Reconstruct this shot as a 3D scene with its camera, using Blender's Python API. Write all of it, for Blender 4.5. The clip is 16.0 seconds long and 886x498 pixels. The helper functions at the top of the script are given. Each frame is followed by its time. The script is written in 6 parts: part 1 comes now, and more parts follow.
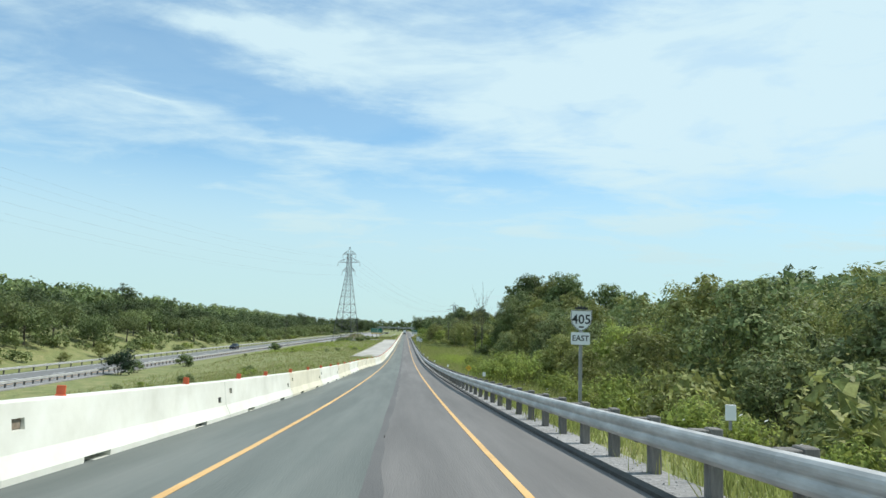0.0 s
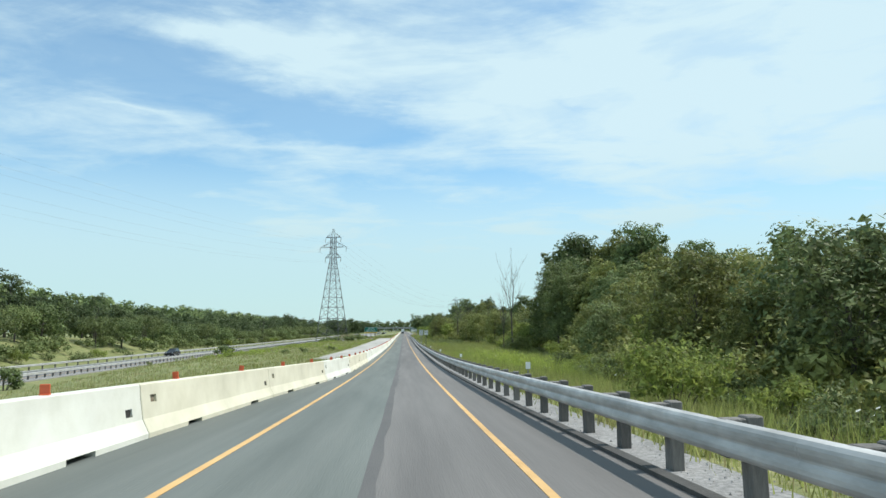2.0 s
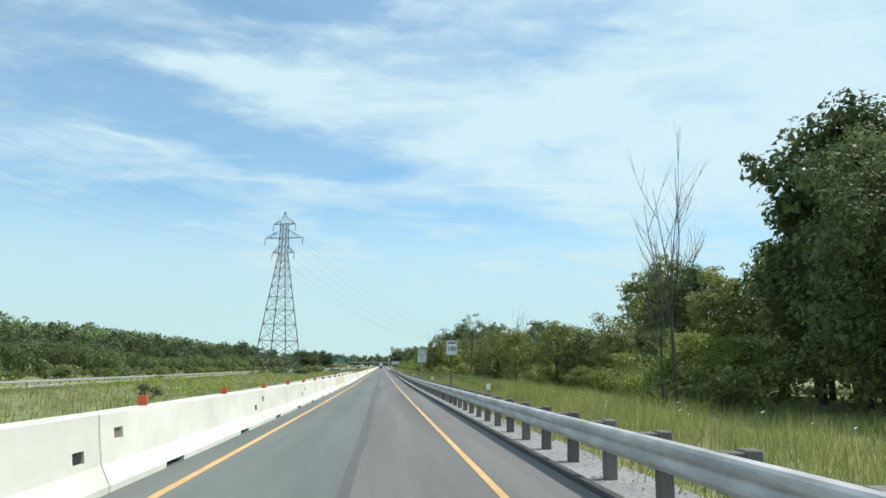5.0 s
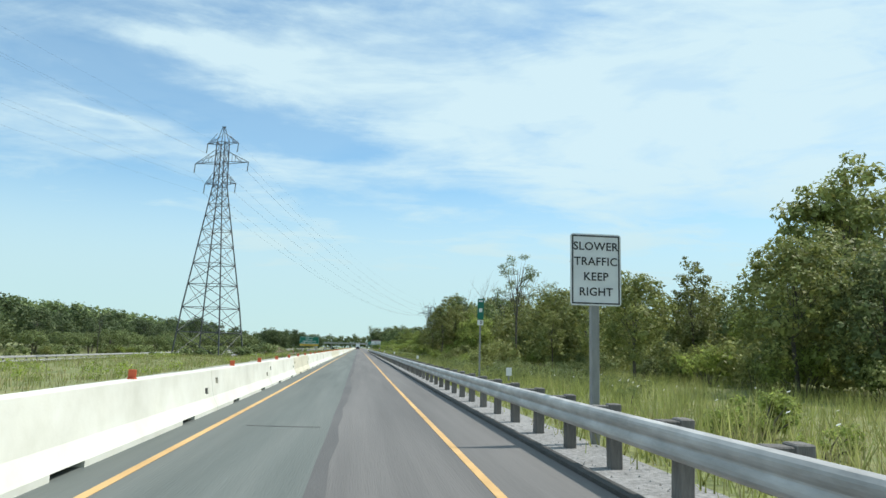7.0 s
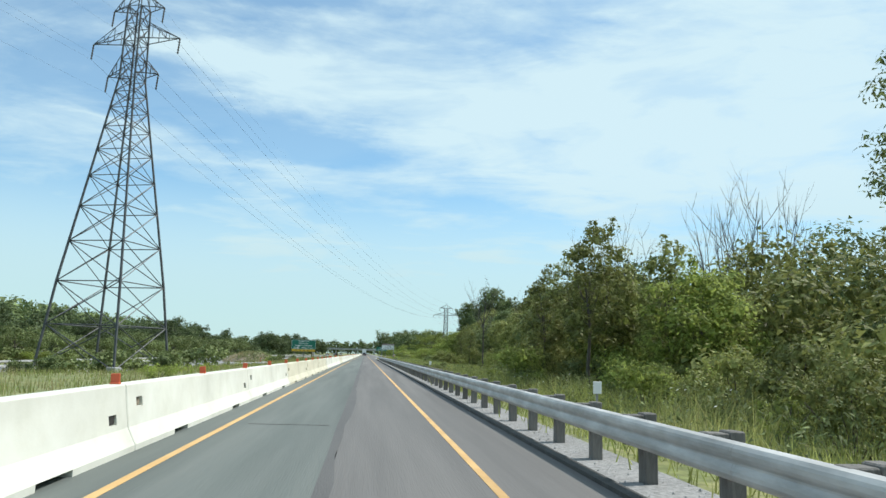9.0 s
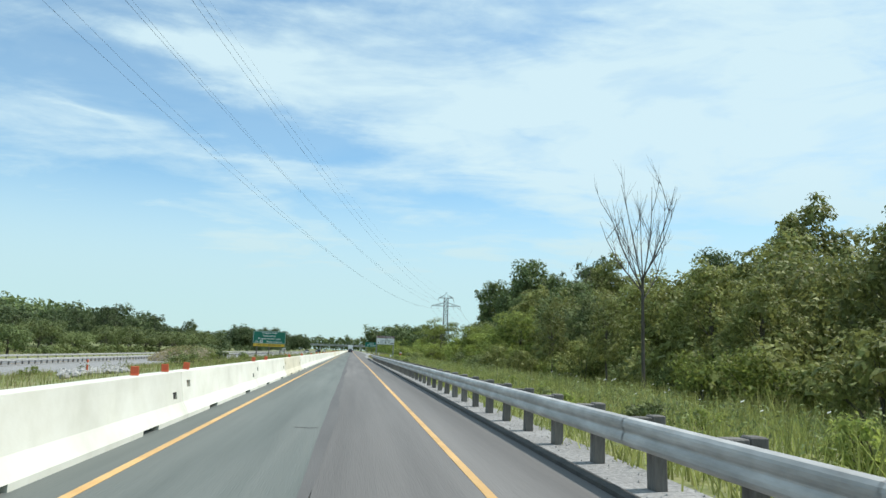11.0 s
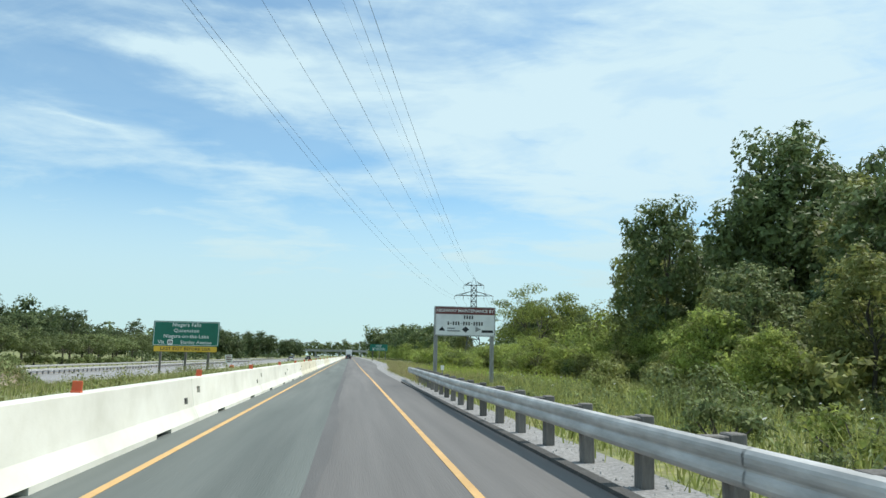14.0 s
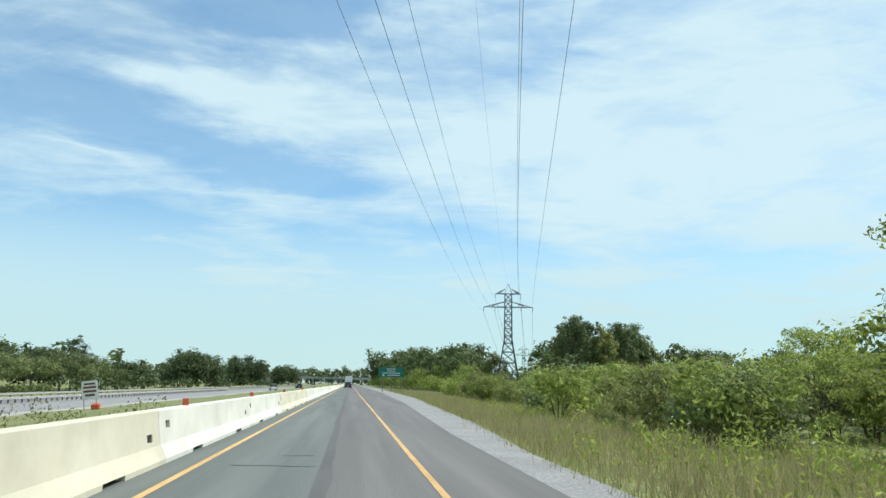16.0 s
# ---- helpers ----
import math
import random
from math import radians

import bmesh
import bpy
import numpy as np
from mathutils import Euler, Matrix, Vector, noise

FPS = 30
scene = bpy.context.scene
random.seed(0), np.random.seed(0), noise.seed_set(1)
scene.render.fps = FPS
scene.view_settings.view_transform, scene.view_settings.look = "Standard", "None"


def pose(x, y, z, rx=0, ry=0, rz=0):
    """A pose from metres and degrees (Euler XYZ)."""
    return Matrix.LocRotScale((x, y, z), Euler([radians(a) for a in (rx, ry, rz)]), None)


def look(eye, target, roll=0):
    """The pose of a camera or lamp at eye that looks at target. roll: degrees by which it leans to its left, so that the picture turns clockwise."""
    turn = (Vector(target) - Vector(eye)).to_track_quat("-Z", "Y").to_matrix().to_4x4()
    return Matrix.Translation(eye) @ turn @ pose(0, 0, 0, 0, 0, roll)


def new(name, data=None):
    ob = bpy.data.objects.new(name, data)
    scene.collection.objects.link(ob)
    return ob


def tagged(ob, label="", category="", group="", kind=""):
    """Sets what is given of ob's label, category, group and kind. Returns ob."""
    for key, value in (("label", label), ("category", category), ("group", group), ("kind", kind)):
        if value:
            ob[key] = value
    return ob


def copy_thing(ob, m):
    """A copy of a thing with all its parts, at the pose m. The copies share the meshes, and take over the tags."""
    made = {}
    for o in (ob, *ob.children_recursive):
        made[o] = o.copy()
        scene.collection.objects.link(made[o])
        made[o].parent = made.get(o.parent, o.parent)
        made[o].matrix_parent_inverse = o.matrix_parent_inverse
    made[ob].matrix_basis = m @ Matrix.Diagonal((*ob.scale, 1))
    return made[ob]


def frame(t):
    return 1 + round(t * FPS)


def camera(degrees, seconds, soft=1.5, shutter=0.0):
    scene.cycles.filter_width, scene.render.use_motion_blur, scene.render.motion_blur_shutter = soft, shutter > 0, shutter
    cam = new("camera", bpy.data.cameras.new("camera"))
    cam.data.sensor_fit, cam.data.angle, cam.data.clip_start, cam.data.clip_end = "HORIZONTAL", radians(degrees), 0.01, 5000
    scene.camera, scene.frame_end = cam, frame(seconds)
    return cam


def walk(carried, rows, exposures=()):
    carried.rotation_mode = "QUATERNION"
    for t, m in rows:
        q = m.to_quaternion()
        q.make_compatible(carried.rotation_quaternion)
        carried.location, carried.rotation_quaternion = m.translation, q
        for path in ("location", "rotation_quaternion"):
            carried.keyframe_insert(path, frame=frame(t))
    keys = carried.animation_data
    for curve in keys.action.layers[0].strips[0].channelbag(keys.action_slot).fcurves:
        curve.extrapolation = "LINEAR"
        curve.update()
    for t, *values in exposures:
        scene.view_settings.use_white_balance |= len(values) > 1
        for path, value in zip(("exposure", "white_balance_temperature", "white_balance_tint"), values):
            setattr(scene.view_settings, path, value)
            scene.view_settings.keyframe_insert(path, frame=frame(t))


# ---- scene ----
cam = camera(64.2, 16.0, soft=1.5)
PATH = [
    (0, (0.00, 0.00, 5.683), (0.491, 9.924, 6.813), 1.85),
    (0.5, (0.00, 13.52, 4.974), (0.482, 23.447, 6.076), 1.50),
    (1, (0.00, 27.10, 4.369), (0.508, 37.030, 5.395), 0.79),
    (1.5, (0.00, 40.73, 3.852), (0.535, 50.659, 4.888), 0.35),
    (2, (0.00, 54.41, 3.388), (0.560, 64.334, 4.519), -0.30),
    (2.5, (0.00, 68.16, 2.976), (0.583, 78.050, 4.310), -0.55),
    (3, (0.00, 81.95, 2.623), (0.547, 91.813, 4.209), -0.21),
    (3.5, (0.00, 95.81, 2.334), (0.580, 105.634, 4.102), 0.30),
    (4, (0.00, 109.72, 2.101), (0.612, 119.539, 3.878), 1.18),
    (4.5, (0.00, 123.65, 1.926), (0.710, 133.464, 3.684), 1.25),
    (5, (0.00, 137.56, 1.793), (0.818, 147.386, 3.436), 0.95),
    (5.5, (0.00, 151.45, 1.673), (0.925, 161.292, 3.173), 0.63),
    (6, (0.00, 165.32, 1.574), (1.023, 175.171, 2.982), 0.67),
    (6.5, (0.00, 179.18, 1.489), (1.100, 189.016, 2.924), 1.43),
    (7, (0.00, 193.02, 1.419), (1.130, 202.856, 2.824), 1.47),
    (7.5, (0.00, 206.84, 1.368), (1.118, 216.674, 2.801), 1.63),
    (8, (0.00, 220.64, 1.342), (1.100, 230.480, 2.775), 1.48),
    (8.5, (0.00, 234.44, 1.343), (1.063, 244.269, 2.820), 1.51),
    (9, (0.00, 248.22, 1.354), (1.031, 258.053, 2.847), 1.72),
    (9.5, (0.00, 261.99, 1.360), (1.050, 271.827, 2.850), 1.92),
    (10, (0.00, 275.76, 1.360), (1.102, 285.592, 2.837), 2.09),
    (10.5, (0.00, 289.52, 1.360), (1.163, 299.348, 2.822), 2.15),
    (11, (0.00, 303.28, 1.360), (1.211, 313.097, 2.816), 2.05),
    (11.5, (0.00, 317.02, 1.360), (1.244, 326.839, 2.818), 1.78),
    (12, (0.00, 330.76, 1.360), (1.229, 340.582, 2.802), 1.51),
    (12.5, (0.00, 344.51, 1.360), (1.260, 354.320, 2.812), 1.81),
    (13, (0.00, 358.26, 1.360), (1.244, 368.080, 2.812), 1.66),
    (13.5, (0.00, 372.04, 1.360), (1.264, 381.850, 2.830), 1.06),
    (14, (0.00, 385.83, 1.360), (1.250, 395.635, 2.874), 1.08),
    (14.5, (0.00, 399.64, 1.360), (1.234, 409.432, 2.949), 1.54),
    (15, (0.00, 413.46, 1.360), (1.211, 423.240, 3.045), 1.72),
    (15.5, (0.00, 427.30, 1.360), (1.225, 437.059, 3.146), 1.24),
    (16, (0.00, 441.15, 1.360), (1.221, 450.892, 3.255), 1.24),
]
walk(cam, [(t, look(eye, target, roll)) for t, eye, target, roll in PATH])

# ---- sky, sun, exposure ----
scene.view_settings.exposure = 0.0
SUN_EL, SUN_AZ = radians(57), radians(74)  # azimuth from +y towards +x
world = bpy.data.worlds.new("world")
world.use_nodes = True
scene.world = world


def link(tree, a, b):
    tree.links.new(a, b)


# banks of cloud (+) and blue gaps (-): bearing, height, length, width in radians, slope in degrees, amount
BANKS = [
    (0.06, 0.345, 0.64, 0.105, -13, 0.55), (0.480, 0.320, 0.535, 0.261, -10, 0.6), (-0.189, 0.380, 0.285, 0.049, -4, 0.4), (-0.21, 0.305, 0.46, 0.062, -9, -0.62),
    (-0.024, 0.283, 0.192, 0.047, -11, -0.35), (-0.210, 0.253, 0.341, 0.019, 2, 0.42), (-0.299, 0.201, 0.469, 0.049, 3, -0.28), (-0.419, 0.159, 0.176, 0.027, -2, -0.36),
    (0.175, 0.197, 0.593, 0.050, -3, -0.32), (0.525, 0.179, 0.232, 0.026, 1, -0.5), (0.402, 0.163, 0.266, 0.015, 4, 0.3), (-0.142, 0.493, 0.328, 0.075, 5, -1.0),
    (0.336, 0.464, 0.138, 0.039, -13, -0.35), (-0.353, 0.279, 0.190, 0.015, -10, 0.32), (0.239, 0.301, 0.152, 0.030, -29, -0.28), (-0.258, 0.402, 0.215, 0.038, 9, 0.3),
]


def build_sky():
    nt = world.node_tree
    nt.nodes.clear()
    N = nt.nodes.new

    def math_node(op, a, b=None, clamp=False):
        n = N("ShaderNodeMath")
        n.operation, n.use_clamp = op, clamp
        for k, v in ((0, a), (1, b)):
            if v is None:
                continue
            if isinstance(v, (int, float)):
                n.inputs[k].default_value = v
            else:
                link(nt, v, n.inputs[k])
        return n.outputs[0]

    def noise_node(vec, scale, detail, rough, dist=0.0):
        n = N("ShaderNodeTexNoise")
        n.inputs["Scale"].default_value, n.inputs["Detail"].default_value = scale, detail
        n.inputs["Roughness"].default_value, n.inputs["Distortion"].default_value = rough, dist
        link(nt, vec, n.inputs["Vector"])
        return n.outputs["Fac"]

    def ramp(fac, lo, hi):
        n = N("ShaderNodeMapRange")
        n.interpolation_type = "SMOOTHSTEP"
        n.inputs["From Min"].default_value, n.inputs["From Max"].default_value = lo, hi
        link(nt, fac, n.inputs["Value"])
        return n.outputs["Result"]

    sky = N("ShaderNodeTexSky")
    sky.sky_type, sky.sun_disc = "NISHITA", False
    sky.sun_elevation, sky.sun_rotation = SUN_EL, SUN_AZ
    sky.air_density, sky.dust_density, sky.ozone_density = 1.0, 0.3, 1.6
    tc = N("ShaderNodeTexCoord")
    sep = N("ShaderNodeSeparateXYZ")
    link(nt, tc.outputs["Generated"], sep.inputs[0])
    x, y, z = sep.outputs
    # the cloud layer, seen on a flat ceiling of air
    zz = math_node("ADD", math_node("MAXIMUM", z, 0.0), 0.16)
    u, v = math_node("DIVIDE", x, zz), math_node("DIVIDE", y, zz)
    comb = N("ShaderNodeCombineXYZ")
    link(nt, u, comb.inputs[0])
    link(nt, v, comb.inputs[1])
    turn = N("ShaderNodeMapping")
    turn.inputs["Rotation"].default_value = (0, 0, radians(25))
    turn.inputs["Scale"].default_value = (0.75, 1.5, 1)
    turn.inputs["Location"].default_value = (0.0, 0.0, 0)
    link(nt, comb.outputs[0], turn.inputs["Vector"])
    vec = turn.outputs[0]
    broad = noise_node(vec, 0.75, 3, 0.5, 0.4)
    fine = noise_node(vec, 2.6, 8, 0.62, 0.7)
    # long banks and gaps by their bearing and height in the sky, frayed by noise
    bearing, height = math_node("ARCTAN2", x, y), math_node("ARCSINE", z)
    comb2 = N("ShaderNodeCombineXYZ")
    link(nt, bearing, comb2.inputs[0])
    link(nt, height, comb2.inputs[1])
    tilt = N("ShaderNodeMapping")
    tilt.inputs["Rotation"].default_value = (0, 0, radians(11))
    tilt.inputs["Scale"].default_value = (1.0, 3.6, 1)
    link(nt, comb2.outputs[0], tilt.inputs["Vector"])
    fray = N("ShaderNodeTexNoise")
    fray.inputs["Scale"].default_value, fray.inputs["Detail"].default_value, fray.inputs["Roughness"].default_value = 5.5, 7, 0.6
    link(nt, tilt.outputs[0], fray.inputs["Vector"])
    shift = N("ShaderNodeVectorMath")
    shift.operation = "MULTIPLY_ADD"
    link(nt, fray.outputs["Color"], shift.inputs[0])
    shift.inputs[1].default_value = (0.16, 0.085, 0)
    link(nt, comb2.outputs[0], shift.inputs[2])
    cover = math_node("ADD", math_node("MULTIPLY", broad, 0.34), math_node("MULTIPLY", fine, 0.44))
    cover = math_node("ADD", cover, math_node("MULTIPLY", math_node("SUBTRACT", fray.outputs["Fac"], 0.18), 0.36))
    for a0, e0, ln, wd, ang, amount in BANKS:
        mp = N("ShaderNodeMapping")
        mp.vector_type = "TEXTURE"
        mp.inputs["Location"].default_value = (a0 + 0.08, e0 + 0.0425, 0)
        mp.inputs["Rotation"].default_value = (0, 0, radians(ang))
        mp.inputs["Scale"].default_value = (ln, wd, 1)
        link(nt, shift.outputs[0], mp.inputs["Vector"])
        g = N("ShaderNodeTexGradient")
        g.gradient_type = "QUADRATIC_SPHERE"
        link(nt, mp.outputs[0], g.inputs["Vector"])
        cover = math_node("ADD", cover, math_node("MULTIPLY", g.outputs["Fac"], amount * 0.36))
    # thicker towards the sun's side, thinner on the other
    cover = math_node("ADD", cover, math_node("MULTIPLY", u, 0.03))
    cloud = math_node("ADD", math_node("MULTIPLY", ramp(cover, 0.34, 0.66), 0.74), 0.26)
    # soft thinner patches within the cloud
    patch = noise_node(tilt.outputs[0], 4.2, 6, 0.55, 0.5)
    cloud = math_node("MULTIPLY", cloud, math_node("SUBTRACT", 1.06, math_node("MULTIPLY", ramp(patch, 0.44, 0.66), 0.3)), True)
    haze = math_node("MULTIPLY", ramp(z, 0.30, 0.08), 0.84)
    cloud = math_node("MAXIMUM", math_node("MULTIPLY", cloud, 0.95), haze)
    col = N("ShaderNodeMixRGB")
    link(nt, ramp(z, 0.28, 0.02), col.inputs[0])
    col.inputs[1].default_value = (6.85, 8.85, 9.55, 1)
    col.inputs[2].default_value = (5.8, 7.9, 8.2, 1)
    tint = N("ShaderNodeMixRGB")
    tint.blend_type = "MULTIPLY"
    tint.inputs[0].default_value = 1.0
    link(nt, sky.outputs[0], tint.inputs[1])
    tint.inputs[2].default_value = (0.95, 1.5, 1.62, 1)
    mix = N("ShaderNodeMixRGB")
    link(nt, cloud, mix.inputs[0])
    link(nt, tint.outputs[0], mix.inputs[1])
    link(nt, col.outputs[0], mix.inputs[2])
    bg = N("ShaderNodeBackground")
    bg.inputs["Strength"].default_value = 0.1
    link(nt, mix.outputs[0], bg.inputs["Color"])
    out = N("ShaderNodeOutputWorld")
    link(nt, bg.outputs[0], out.inputs["Surface"])


build_sky()
sun = new("sun", bpy.data.lights.new("sun", "SUN"))
sun.data.energy, sun.data.angle, sun.data.color = 4.3, radians(1.0), (1.0, 0.96, 0.89)
_way = Vector((math.sin(SUN_AZ) * math.cos(SUN_EL), math.cos(SUN_AZ) * math.cos(SUN_EL), math.sin(SUN_EL)))
sun.matrix_world = look(tuple(_way * 300), (0, 0, 0))


# ---- materials ----
def mat(name, colors, scale=4.0, rough=0.8, metal=0.0, bump=0.0, bump_scale=None, detail=6, stretch=(1, 1, 1), island=0.0, objvar=0.0, big=None, spec=0.5, translucent=0.0, alt=None):
    """Noise between the given colours; big: a second, larger noise (scale, strength); island, objvar: brightness that varies by piece; alt: a tint that a share of the objects takes."""
    m = bpy.data.materials.new(name)
    m.use_nodes = True
    nt = m.node_tree
    N = nt.nodes.new
    b = nt.nodes["Principled BSDF"]
    b.inputs["Roughness"].default_value, b.inputs["Metallic"].default_value = rough, metal
    b.inputs["Specular IOR Level"].default_value = spec
    tc, mp = N("ShaderNodeTexCoord"), N("ShaderNodeMapping")
    mp.inputs["Scale"].default_value = stretch
    link(nt, tc.outputs["Object"], mp.inputs["Vector"])
    nz = N("ShaderNodeTexNoise")
    nz.inputs["Scale"].default_value, nz.inputs["Detail"].default_value, nz.inputs["Roughness"].default_value = scale, detail, 0.62
    link(nt, mp.outputs[0], nz.inputs["Vector"])
    rp = N("ShaderNodeValToRGB")
    els = rp.color_ramp.elements
    n = len(colors)
    for k, c in enumerate(colors):
        pos = 0.3 + 0.4 * k / max(n - 1, 1)
        e = els[k] if k < 2 else els.new(pos)
        e.position, e.color = pos, (*c, 1)
    if n == 1:
        els[1].color = (*colors[0], 1)
    link(nt, nz.outputs["Fac"], rp.inputs[0])
    colour = rp.outputs[0]

    def scaled(colour, fac_socket, lo, hi):
        mr = N("ShaderNodeMapRange")
        mr.inputs["To Min"].default_value, mr.inputs["To Max"].default_value = lo, hi
        link(nt, fac_socket, mr.inputs["Value"])
        mx = N("ShaderNodeMixRGB")
        mx.blend_type = "MULTIPLY"
        mx.inputs[0].default_value = 1.0
        link(nt, colour, mx.inputs[1])
        link(nt, mr.outputs[0], mx.inputs[2])
        return mx.outputs[0]

    if big:
        nb = N("ShaderNodeTexNoise")
        nb.inputs["Scale"].default_value, nb.inputs["Detail"].default_value = big[0], 3
        link(nt, mp.outputs[0], nb.inputs["Vector"])
        mr0 = N("ShaderNodeMapRange")
        mr0.inputs["From Min"].default_value, mr0.inputs["From Max"].default_value = 0.32, 0.68
        link(nt, nb.outputs["Fac"], mr0.inputs["Value"])
        colour = scaled(colour, mr0.outputs[0], 1 - big[1], 1 + big[1])
    if island:
        gm = N("ShaderNodeNewGeometry")
        colour = scaled(colour, gm.outputs["Random Per Island"], 1 - island, 1 + island)
    if objvar:
        oi = N("ShaderNodeObjectInfo")
        colour = scaled(colour, oi.outputs["Random"], 1 - objvar, 1 + objvar)
    if alt:
        oi2, gt, mx2 = N("ShaderNodeObjectInfo"), N("ShaderNodeMath"), N("ShaderNodeMixRGB")
        gt.operation = "LESS_THAN"
        gt.inputs[1].default_value = alt[1]
        link(nt, oi2.outputs["Random"], gt.inputs[0])
        mx2.blend_type = "MULTIPLY"
        link(nt, gt.outputs[0], mx2.inputs[0])
        link(nt, colour, mx2.inputs[1])
        mx2.inputs[2].default_value = (*alt[0], 1)
        colour = mx2.outputs[0]
    link(nt, colour, b.inputs["Base Color"])
    if bump:
        bn, bp = N("ShaderNodeTexNoise"), N("ShaderNodeBump")
        bn.inputs["Scale"].default_value, bn.inputs["Detail"].default_value = bump_scale or scale * 4, 4
        link(nt, mp.outputs[0], bn.inputs["Vector"])
        bp.inputs["Strength"].default_value, bp.inputs["Distance"].default_value = bump, 0.02
        link(nt, bn.outputs["Fac"], bp.inputs["Height"])
        link(nt, bp.outputs[0], b.inputs["Normal"])
    if translucent:
        tr, ms = N("ShaderNodeBsdfTranslucent"), N("ShaderNodeMixShader")
        link(nt, colour, tr.inputs["Color"])
        ms.inputs[0].default_value = translucent
        link(nt, b.outputs[0], ms.inputs[1])
        link(nt, tr.outputs[0], ms.inputs[2])
        link(nt, ms.outputs[0], nt.nodes["Material Output"].inputs["Surface"])
    return m


